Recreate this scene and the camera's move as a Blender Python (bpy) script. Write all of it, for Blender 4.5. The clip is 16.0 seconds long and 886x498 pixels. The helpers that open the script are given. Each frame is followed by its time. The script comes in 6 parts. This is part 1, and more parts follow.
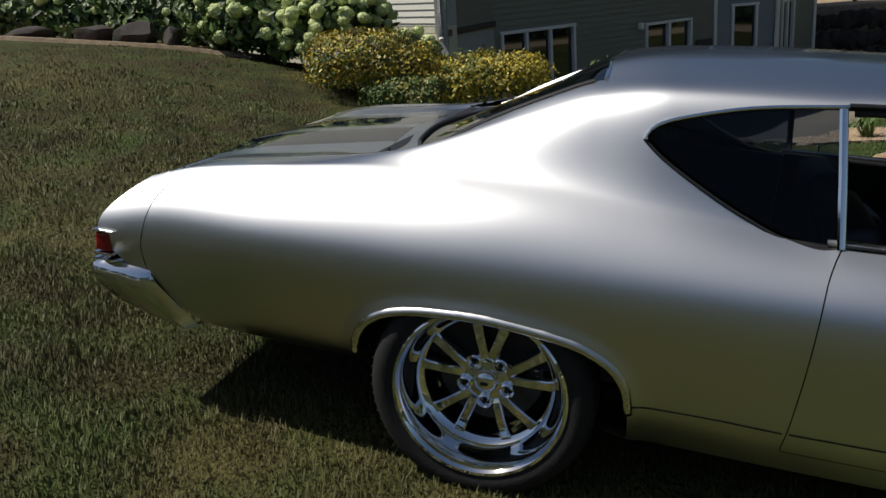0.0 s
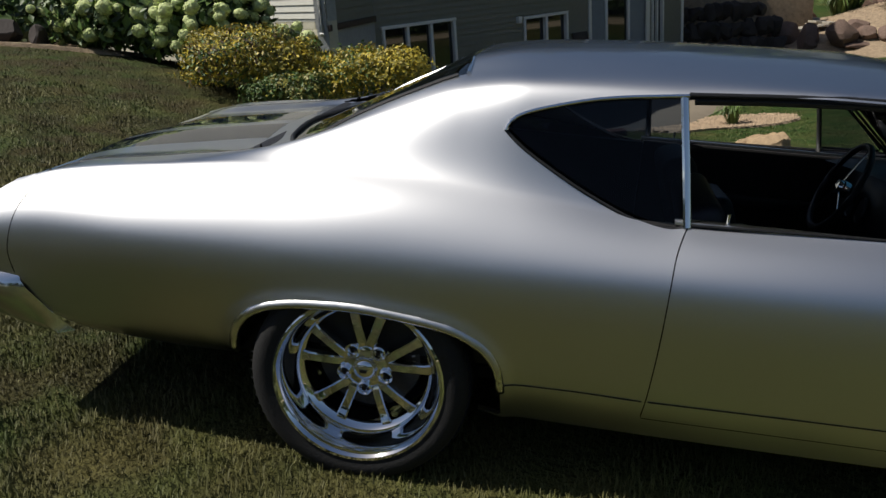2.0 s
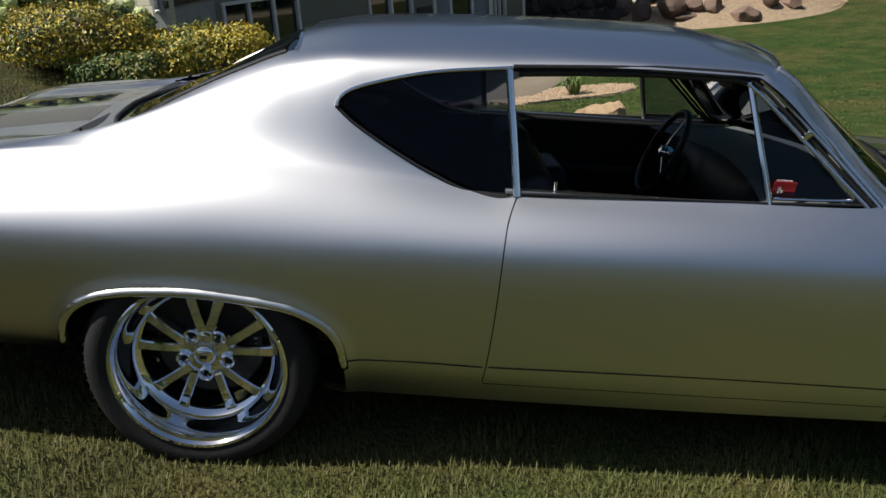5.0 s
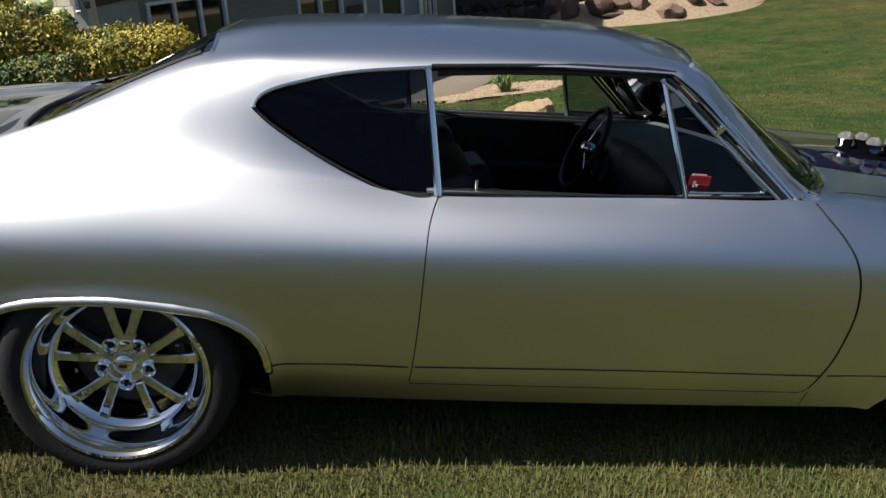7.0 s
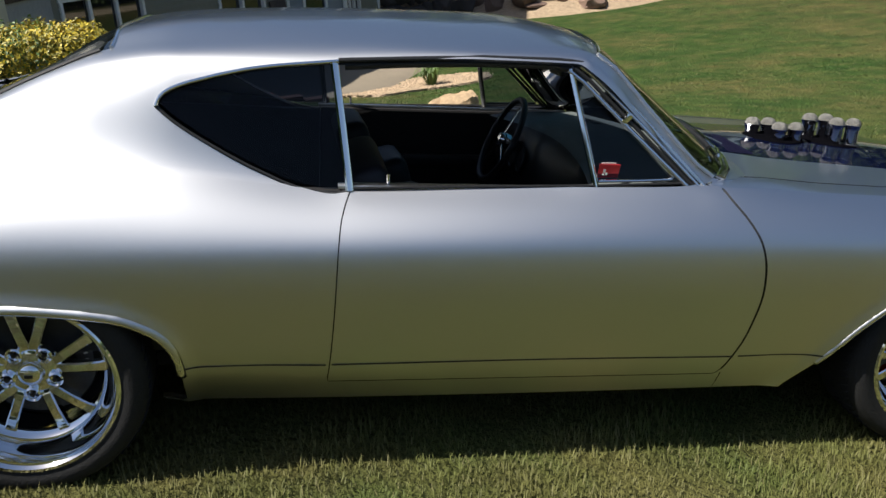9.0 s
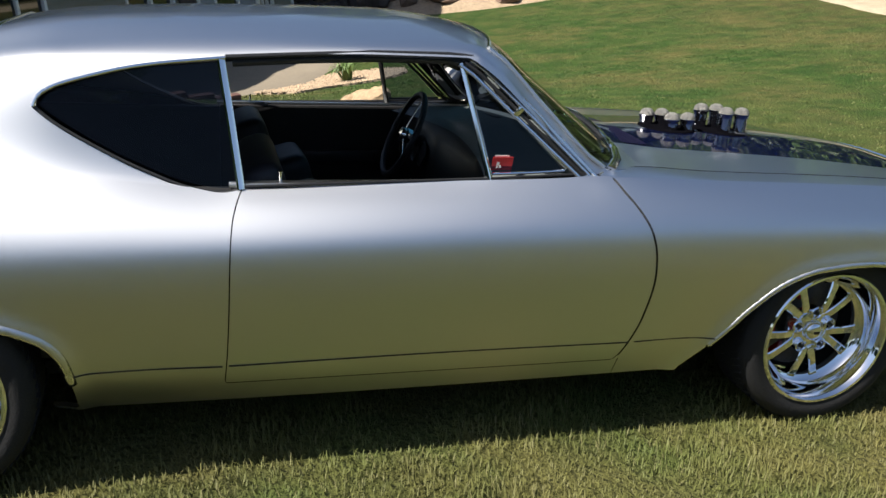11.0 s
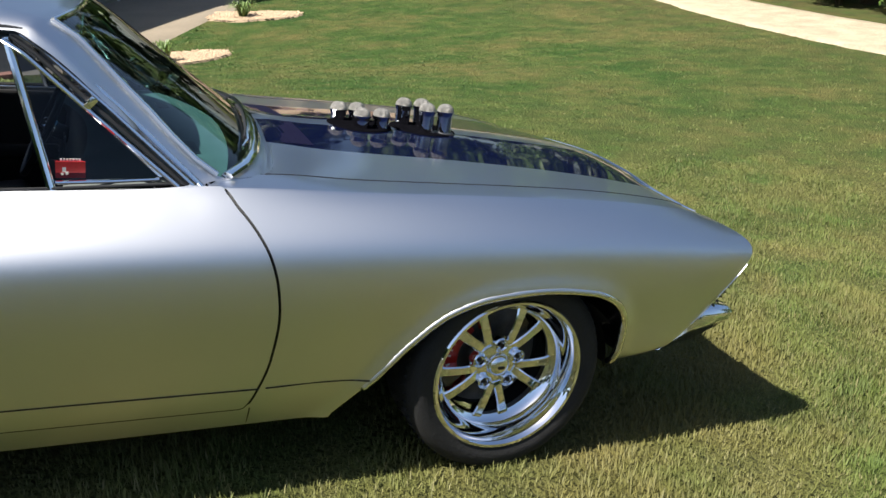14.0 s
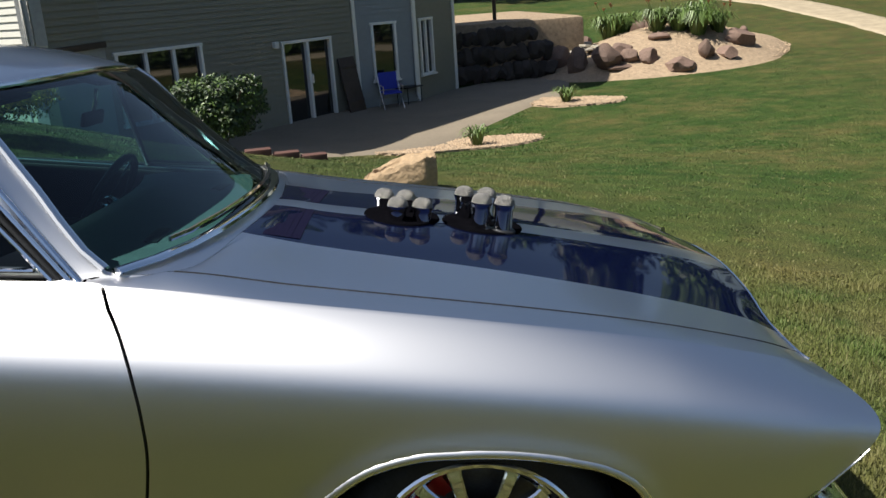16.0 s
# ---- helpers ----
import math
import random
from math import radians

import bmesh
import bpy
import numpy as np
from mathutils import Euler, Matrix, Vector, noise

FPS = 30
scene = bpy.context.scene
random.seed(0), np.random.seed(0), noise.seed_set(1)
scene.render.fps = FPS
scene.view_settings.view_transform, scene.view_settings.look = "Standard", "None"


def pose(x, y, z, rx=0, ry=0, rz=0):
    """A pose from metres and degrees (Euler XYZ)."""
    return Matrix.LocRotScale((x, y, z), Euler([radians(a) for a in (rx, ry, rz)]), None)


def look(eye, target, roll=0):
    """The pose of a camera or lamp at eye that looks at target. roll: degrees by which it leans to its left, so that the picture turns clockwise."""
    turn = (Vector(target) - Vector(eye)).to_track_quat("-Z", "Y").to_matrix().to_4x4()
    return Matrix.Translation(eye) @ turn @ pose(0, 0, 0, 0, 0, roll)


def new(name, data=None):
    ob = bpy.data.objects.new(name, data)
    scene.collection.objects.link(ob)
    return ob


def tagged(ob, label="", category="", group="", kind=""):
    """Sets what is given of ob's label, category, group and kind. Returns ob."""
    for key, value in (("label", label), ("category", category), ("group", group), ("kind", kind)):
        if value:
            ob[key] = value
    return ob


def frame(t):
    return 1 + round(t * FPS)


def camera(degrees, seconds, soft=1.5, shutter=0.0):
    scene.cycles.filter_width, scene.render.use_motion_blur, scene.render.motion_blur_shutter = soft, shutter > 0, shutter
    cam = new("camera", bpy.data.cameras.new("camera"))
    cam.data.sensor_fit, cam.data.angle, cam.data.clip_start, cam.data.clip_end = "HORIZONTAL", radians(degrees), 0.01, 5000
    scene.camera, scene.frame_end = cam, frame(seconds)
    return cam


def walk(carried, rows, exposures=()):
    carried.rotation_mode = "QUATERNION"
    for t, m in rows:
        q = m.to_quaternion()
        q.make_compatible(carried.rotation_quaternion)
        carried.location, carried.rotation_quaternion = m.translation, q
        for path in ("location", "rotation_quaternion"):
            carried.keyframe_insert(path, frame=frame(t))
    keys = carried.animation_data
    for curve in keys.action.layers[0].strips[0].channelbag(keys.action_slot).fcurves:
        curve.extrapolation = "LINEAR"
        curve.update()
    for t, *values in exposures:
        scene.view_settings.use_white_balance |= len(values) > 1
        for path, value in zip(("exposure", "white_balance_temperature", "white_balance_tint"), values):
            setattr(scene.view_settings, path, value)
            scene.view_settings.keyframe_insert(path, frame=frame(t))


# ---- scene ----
cam = camera(53.00, 16.0)
# The slope on which the car stands: its own upright leans against the plumb line.
UP = Vector((-0.1305, -0.0087, 0.9914)).normalized()
W = UP.rotation_difference(Vector((0, 0, 1))).to_matrix().to_4x4()
# seconds, eye, target, roll; laid out from the rear axle, along the car
PATH = [
    (0, (0.453, -3.188, 1.528), (-0.039, -1.358, 0.889), 3.63),
    (0.5, (0.480, -3.237, 1.537), (0.065, -1.384, 0.910), 3.99),
    (1, (0.492, -3.251, 1.540), (0.124, -1.389, 0.907), 4.08),
    (1.5, (0.513, -3.249, 1.541), (0.215, -1.377, 0.902), 3.70),
    (2, (0.524, -3.257, 1.545), (0.270, -1.378, 0.910), 3.76),
    (2.5, (0.538, -3.261, 1.547), (0.350, -1.373, 0.913), 4.18),
    (3, (0.551, -3.262, 1.548), (0.450, -1.367, 0.915), 4.24),
    (3.5, (0.558, -3.262, 1.544), (0.499, -1.371, 0.896), 4.10),
    (4, (0.565, -3.263, 1.545), (0.552, -1.380, 0.873), 4.10),
    (6.5, (0.622, -3.259, 1.553), (0.787, -1.377, 0.899), 4.00),
    (7, (0.630, -3.260, 1.554), (0.835, -1.383, 0.896), 4.05),
    (7.5, (0.643, -3.258, 1.552), (0.899, -1.388, 0.890), 4.03),
    (8, (0.660, -3.255, 1.550), (0.959, -1.390, 0.891), 4.00),
    (8.5, (0.677, -3.255, 1.554), (1.007, -1.396, 0.894), 3.89),
    (11, (0.771, -3.274, 1.560), (1.288, -1.459, 0.898), 3.70),
    (11.5, (0.815, -3.283, 1.561), (1.422, -1.492, 0.911), 4.69),
    (12, (0.857, -3.273, 1.557), (1.487, -1.489, 0.909), 4.82),
    (12.5, (0.946, -3.169, 1.535), (1.677, -1.418, 0.901), 4.83),
    (13, (1.088, -3.058, 1.562), (1.908, -1.346, 0.930), 6.55),
    (13.5, (1.331, -3.031, 1.538), (2.194, -1.325, 0.951), 6.45),
    (14, (1.603, -2.979, 1.539), (2.411, -1.272, 0.878), 6.93),
    (14.5, (1.849, -2.875, 1.542), (2.508, -1.085, 0.939), 8.01),
    (15, (2.107, -2.816, 1.533), (2.536, -0.945, 0.970), 5.26),
    (15.5, (2.385, -2.767, 1.536), (2.599, -0.877, 0.916), 5.15),
    (16, (2.673, -2.619, 1.531), (2.730, -0.698, 0.977), 3.85),
]
EXPOSURES = [(0, -0.2), (2, -0.14), (4, 0.06), (7, 0.42), (11, 1.0), (13, 1.25), (15, 1.13), (16, 0.68)]
walk(cam, [(t, W @ look(eye, target, roll)) for t, eye, target, roll in PATH], EXPOSURES)

# ---- light ----
world = bpy.data.worlds.new("sky")
scene.world = world
world.use_nodes = True
SUN_FROM = (W.to_3x3() @ Vector((-0.63, -0.10, 0.77))).normalized()
sky = world.node_tree.nodes.new("ShaderNodeTexSky")
sky.sky_type, sky.sun_disc = "NISHITA", False
sky.air_density, sky.dust_density, sky.ozone_density = 1.0, 1.4, 2.2
sky.sun_elevation = math.asin(SUN_FROM.z)
sky.sun_rotation = math.atan2(SUN_FROM.x, SUN_FROM.y)
world.node_tree.nodes["Background"].inputs["Strength"].default_value = 0.065
world.node_tree.links.new(sky.outputs[0], world.node_tree.nodes["Background"].inputs[0])
sun = new("sun", bpy.data.lights.new("sun", "SUN"))
sun.data.energy, sun.data.angle, sun.data.color = 5.0, radians(0.53), (1.0, 0.95, 0.86)
sun.matrix_world = look(SUN_FROM * 40, (0, 0, 0))


# ---- materials ----
def mat(name, color, rough=0.6, metal=0.0, noise_scale=0.0, vary=0.15, bump=0.0, bump_scale=80.0, coat=0.0, spec=0.5, random_vary=0.0):
    """A principled material with two scales of variation and a fine relief."""
    m = bpy.data.materials.new(name)
    m.use_nodes = True
    nt = m.node_tree
    b = nt.nodes["Principled BSDF"]
    b.inputs["Base Color"].default_value = (*color, 1)
    b.inputs["Roughness"].default_value = rough
    b.inputs["Metallic"].default_value = metal
    b.inputs["Coat Weight"].default_value = coat
    b.inputs["Coat Roughness"].default_value = 0.03
    b.inputs["Specular IOR Level"].default_value = spec
    co = nt.nodes.new("ShaderNodeTexCoord")
    if noise_scale:
        big, small = nt.nodes.new("ShaderNodeTexNoise"), nt.nodes.new("ShaderNodeTexNoise")
        big.inputs["Scale"].default_value, small.inputs["Scale"].default_value = noise_scale, noise_scale * 9
        big.inputs["Detail"].default_value = small.inputs["Detail"].default_value = 5
        add = nt.nodes.new("ShaderNodeMath")
        add.operation = "ADD"
        ramp = nt.nodes.new("ShaderNodeMapRange")
        ramp.inputs["From Min"].default_value, ramp.inputs["From Max"].default_value = 0.6, 1.4
        ramp.inputs["To Min"].default_value, ramp.inputs["To Max"].default_value = 1 - vary, 1 + vary
        mul = nt.nodes.new("ShaderNodeVectorMath")
        mul.operation = "SCALE"
        mul.inputs[0].default_value = color
        for n in (big, small):
            nt.links.new(co.outputs["Object"], n.inputs["Vector"])
        nt.links.new(big.outputs["Fac"], add.inputs[0])
        nt.links.new(small.outputs["Fac"], add.inputs[1])
        nt.links.new(add.outputs[0], ramp.inputs["Value"])
        last = ramp.outputs[0]
        if random_vary:
            info = nt.nodes.new("ShaderNodeObjectInfo")
            rr = nt.nodes.new("ShaderNodeMapRange")
            rr.inputs["To Min"].default_value, rr.inputs["To Max"].default_value = 1 - random_vary, 1 + random_vary
            m2 = nt.nodes.new("ShaderNodeMath")
            m2.operation = "MULTIPLY"
            nt.links.new(info.outputs["Random"], rr.inputs["Value"])
            nt.links.new(last, m2.inputs[0])
            nt.links.new(rr.outputs[0], m2.inputs[1])
            last = m2.outputs[0]
        nt.links.new(last, mul.inputs["Scale"])
        nt.links.new(mul.outputs["Vector"], b.inputs["Base Color"])
    if bump:
        n = nt.nodes.new("ShaderNodeTexNoise")
        n.inputs["Scale"].default_value, n.inputs["Detail"].default_value = bump_scale, 6
        nt.links.new(co.outputs["Object"], n.inputs["Vector"])
        bm_ = nt.nodes.new("ShaderNodeBump")
        bm_.inputs["Strength"].default_value, bm_.inputs["Distance"].default_value = bump, 0.02
        nt.links.new(n.outputs["Fac"], bm_.inputs["Height"])
        nt.links.new(bm_.outputs[0], b.inputs["Normal"])
    return m


def node_of(m):
    return m.node_tree.nodes["Principled BSDF"]


def thin_glass(name, tint, gloss_rough=0.0, ior=1.5):
    """A pane: tinted see-through, with a clear mirror gloss that grows at a slant."""
    m = bpy.data.materials.new(name)
    m.use_nodes = True
    nt = m.node_tree
    nt.nodes.remove(nt.nodes["Principled BSDF"])
    tr, gl, fr, mx = (nt.nodes.new(k) for k in ("ShaderNodeBsdfTransparent", "ShaderNodeBsdfGlossy", "ShaderNodeFresnel", "ShaderNodeMixShader"))
    tr.inputs[0].default_value = (*tint, 1)
    gl.inputs["Roughness"].default_value = gloss_rough
    fr.inputs["IOR"].default_value = ior
    nt.links.new(fr.outputs[0], mx.inputs[0])
    nt.links.new(tr.outputs[0], mx.inputs[1])
    nt.links.new(gl.outputs[0], mx.inputs[2])
    nt.links.new(mx.outputs[0], nt.nodes["Material Output"].inputs[0])
    return m


PAINT, PAINT_ROUGH = (0.74, 0.745, 0.76), 0.43


def flake_paint(nt):
    """Satin silver: metal flake with a soft, short-tailed sheen over a dark grey ground."""
    co = nt.nodes.new("ShaderNodeTexCoord")
    n = nt.nodes.new("ShaderNodeTexNoise")
    n.inputs["Scale"].default_value = 700
    r = nt.nodes.new("ShaderNodeMapRange")
    r.inputs["To Min"].default_value, r.inputs["To Max"].default_value = PAINT_ROUGH - 0.02, PAINT_ROUGH + 0.02
    g, d, mx = nt.nodes.new("ShaderNodeBsdfGlossy"), nt.nodes.new("ShaderNodeBsdfDiffuse"), nt.nodes.new("ShaderNodeMixShader")
    g.distribution = "BECKMANN"
    g.inputs["Color"].default_value = (*PAINT, 1)
    d.inputs["Color"].default_value = (0.26, 0.26, 0.27, 1)
    mx.inputs[0].default_value = 0.955
    nt.links.new(co.outputs["Object"], n.inputs["Vector"])
    nt.links.new(n.outputs["Fac"], r.inputs["Value"])
    nt.links.new(r.outputs[0], g.inputs["Roughness"])
    nt.links.new(d.outputs[0], mx.inputs[1])
    wide, both = nt.nodes.new("ShaderNodeBsdfGlossy"), nt.nodes.new("ShaderNodeMixShader")
    wide.distribution = "BECKMANN"
    wide.inputs["Color"].default_value = (*PAINT, 1)
    wide.inputs["Roughness"].default_value = 0.60
    both.inputs[0].default_value = 0.50
    nt.links.new(g.outputs[0], both.inputs[1])
    nt.links.new(wide.outputs[0], both.inputs[2])
    nt.links.new(both.outputs[0], mx.inputs[2])
    # clear lacquer over it, whose gloss grows at a slant
    coat, fr, out = nt.nodes.new("ShaderNodeBsdfGlossy"), nt.nodes.new("ShaderNodeFresnel"), nt.nodes.new("ShaderNodeMixShader")
    coat.inputs["Roughness"].default_value = 0.10
    fr.inputs["IOR"].default_value = 1.40
    nt.links.new(fr.outputs[0], out.inputs[0])
    nt.links.new(mx.outputs[0], out.inputs[1])
    nt.links.new(coat.outputs[0], out.inputs[2])
    return out.outputs[0]


def silver_paint():
    m = bpy.data.materials.new("silver_paint")
    m.use_nodes = True
    nt = m.node_tree
    nt.nodes.remove(node_of(m))
    nt.links.new(flake_paint(nt), nt.nodes["Material Output"].inputs[0])
    return m


def striped_paint():
    """Silver with two wide glossy midnight stripes along the car, which part towards the nose."""
    m = mat("striped_paint", (0.002, 0.0036, 0.017), 0.04, spec=0.5)
    node_of(m).inputs["IOR"].default_value = 1.2
    nt = m.node_tree
    co, sep = nt.nodes.new("ShaderNodeTexCoord"), nt.nodes.new("ShaderNodeSeparateXYZ")
    nt.links.new(co.outputs["Object"], sep.inputs[0])

    def op(kind, a, c):
        n = nt.nodes.new("ShaderNodeMath")
        n.operation = kind
        for i, v in enumerate((a, c)):
            if isinstance(v, (int, float)):
                n.inputs[i].default_value = v
            else:
                nt.links.new(v, n.inputs[i])
        return n.outputs[0]

    y = op("ABSOLUTE", sep.outputs[1], 0)
    grow = op("MULTIPLY", op("MAXIMUM", op("SUBTRACT", sep.outputs[0], 2.1), 0), 0.14)
    outer = op("LESS_THAN", y, op("ADD", grow, 0.345))
    inner = op("GREATER_THAN", y, op("ADD", op("MULTIPLY", grow, 0.15), 0.044))
    mx = nt.nodes.new("ShaderNodeMixShader")
    nt.links.new(op("MULTIPLY", outer, inner), mx.inputs[0])
    nt.links.new(flake_paint(nt), mx.inputs[1])
    nt.links.new(node_of(m).outputs[0], mx.inputs[2])
    nt.links.new(mx.outputs[0], nt.nodes["Material Output"].inputs[0])
    return m


SILVER, STRIPED = silver_paint(), striped_paint()
CHROME = mat("chrome", (0.82, 0.83, 0.85), 0.06, 1.0, noise_scale=6, vary=0.03)
BRIGHTWORK = mat("bumper_chrome", (0.78, 0.79, 0.81), 0.15, 1.0, noise_scale=5, vary=0.05)
RUBBER = mat("tyre_rubber", (0.011, 0.011, 0.012), 0.8, noise_scale=14, vary=0.3, bump=0.15, bump_scale=120)
BLACK = mat("black_trim", (0.012, 0.012, 0.013), 0.5, noise_scale=20, vary=0.3)
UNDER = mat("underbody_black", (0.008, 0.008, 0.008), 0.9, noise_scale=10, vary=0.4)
VINYL = mat("black_vinyl", (0.010, 0.010, 0.013), 0.55, noise_scale=8, vary=0.25, bump=0.1, bump_scale=300)
DOOR_CARD = mat("door_card_vinyl", (0.02, 0.02, 0.022), 0.55, noise_scale=8, vary=0.25, bump=0.1, bump_scale=300)
RED = mat("caliper_red", (0.45, 0.015, 0.01), 0.35, noise_scale=30, vary=0.15, coat=0.4)
LENS_RED = mat("tail_lens_red", (0.22, 0.006, 0.01), 0.12, noise_scale=40, vary=0.2, coat=0.6)
IRON = mat("brake_iron", (0.12, 0.115, 0.11), 0.45, 0.8, noise_scale=30, vary=0.3)
TINT = thin_glass("smoked_glass", (0.27, 0.32, 0.40), ior=1.32)
CLEAR = thin_glass("green_tinted_glass", (0.20, 0.50, 0.50), ior=1.6)
REAR_GLASS = thin_glass("grey_tinted_glass", (0.35, 0.40, 0.40))


# ---- building tools ----
def thing(name, m=None, label="", category="", group="", kind=""):
    ob = new(name)
    ob.empty_display_size = 0.2
    ob.matrix_world = m or Matrix()
    return tagged(ob, label, category, group, kind)


def part(name, bm, material, parent=None, label="", smooth=40, at=None):
    """Links a bmesh as one mesh object, under a thing or a part."""
    me = bpy.data.meshes.new(name)
    bm.normal_update()
    bm.to_mesh(me)
    bm.free()
    for ms in (material if isinstance(material, (list, tuple)) else [material]):
        me.materials.append(ms)
    if smooth:
        me.shade_smooth()
        if smooth < 180:
            me.set_sharp_from_angle(angle=radians(smooth))
    ob = new(name, me)
    ob.parent = parent
    if at is not None:
        ob.matrix_basis = at
    return tagged(ob, label)


def share(name, me, parent, m, label=""):
    ob = new(name, me)
    ob.parent, ob.matrix_basis = parent, m
    return tagged(ob, label)


def box(bm, size, m=None, bevel=0.0, seg=2):
    r = bmesh.ops.create_cube(bm, size=1, matrix=(m or Matrix()) @ Matrix.Diagonal((*size, 1)))
    if bevel:
        es = list({e for v in r["verts"] for e in v.link_edges})
        bmesh.ops.bevel(bm, geom=es, offset=bevel, segments=seg, affect="EDGES", profile=0.6)
    return bm


def boxed(size, m=None, bevel=0.0, seg=2):
    return box(bmesh.new(), size, m, bevel, seg)


def cyl(bm, r1, r2, depth, m=None, seg=24, caps=True):
    bmesh.ops.create_cone(bm, cap_ends=caps, segments=seg, radius1=r1, radius2=r2, depth=depth, matrix=m or Matrix())
    return bm


def lathe(bm, profile, seg=64, m=None):
    """Turns (radius, height) pairs round the z axis."""
    m = m or Matrix()
    rings = []
    for r, z in profile:
        rings.append([bm.verts.new(m @ Vector((r * math.cos(a), r * math.sin(a), z))) for a in (2 * math.pi * k / seg for k in range(seg))])
    for a, b in zip(rings, rings[1:]):
        for k in range(seg):
            bm.faces.new((a[k], a[(k + 1) % seg], b[(k + 1) % seg], b[k]))
    return bm


def tube(bm, pts, r, seg=8, closed=False, flat=1.0):
    """A round or flattened bar along a line of points."""
    pts = [Vector(p) for p in pts]
    n, rings = len(pts), []
    for i, p in enumerate(pts):
        a = pts[(i - 1) % n] if closed or i else p
        b = pts[(i + 1) % n] if closed or i < n - 1 else p
        d = (b - a).normalized()
        side = d.cross(Vector((0, 0, 1)))
        side = side.normalized() if side.length > 1e-3 else Vector((1, 0, 0))
        up = side.cross(d)
        rings.append([bm.verts.new(p + side * (r * flat * math.cos(q)) + up * (r * math.sin(q))) for q in (2 * math.pi * k / seg for k in range(seg))])
    for a, b in list(zip(rings, rings[1:])) + ([(rings[-1], rings[0])] if closed else []):
        for k in range(seg):
            bm.faces.new((a[k], a[(k + 1) % seg], b[(k + 1) % seg], b[k]))
    if not closed:
        bm.faces.new(rings[0][::-1])
        bm.faces.new(rings[-1])
    return bm


def from_arrays(name, co, quads, material, parent=None, label="", normals=None):
    me = bpy.data.meshes.new(name)
    me.from_pydata([tuple(map(float, c)) for c in co], [], [tuple(map(int, q)) for q in quads])
    for ms in (material if isinstance(material, (list, tuple)) else [material]):
        me.materials.append(ms)
    me.shade_smooth()
    if normals is not None:
        me.normals_split_custom_set_from_vertices([tuple(map(float, n)) for n in normals])
    ob = new(name, me)
    ob.parent = parent
    return tagged(ob, label)

# ---- the car: body ----
# Everything on the car is laid out from the ground under the rear axle: x to the nose, y to its left, z up.
car = thing("car", W, "silver two-door muscle coupe with dark stripes, parked on the lawn", "car")


def curve(keys, vals, q):
    """A smooth line through (key, value) pairs that doesn't overshoot."""
    k, v, q = np.asarray(keys, float), np.asarray(vals, float), np.asarray(q, float)
    h = np.diff(k)
    d = np.diff(v) / h
    m = np.zeros_like(v)
    m[0], m[-1] = d[0], d[-1]
    for i in range(1, len(v) - 1):
        if d[i - 1] * d[i] > 0:
            w1, w2 = 2 * h[i] + h[i - 1], h[i] + 2 * h[i - 1]
            m[i] = (w1 + w2) / (w1 / d[i - 1] + w2 / d[i])
    i = np.clip(np.searchsorted(k, q) - 1, 0, len(k) - 2)
    s = (q - k[i]) / h[i]
    return (2 * s**3 - 3 * s**2 + 1) * v[i] + (s**3 - 2 * s**2 + s) * h[i] * m[i] + (-2 * s**3 + 3 * s**2) * v[i + 1] + (s**3 - s**2) * h[i] * m[i + 1]


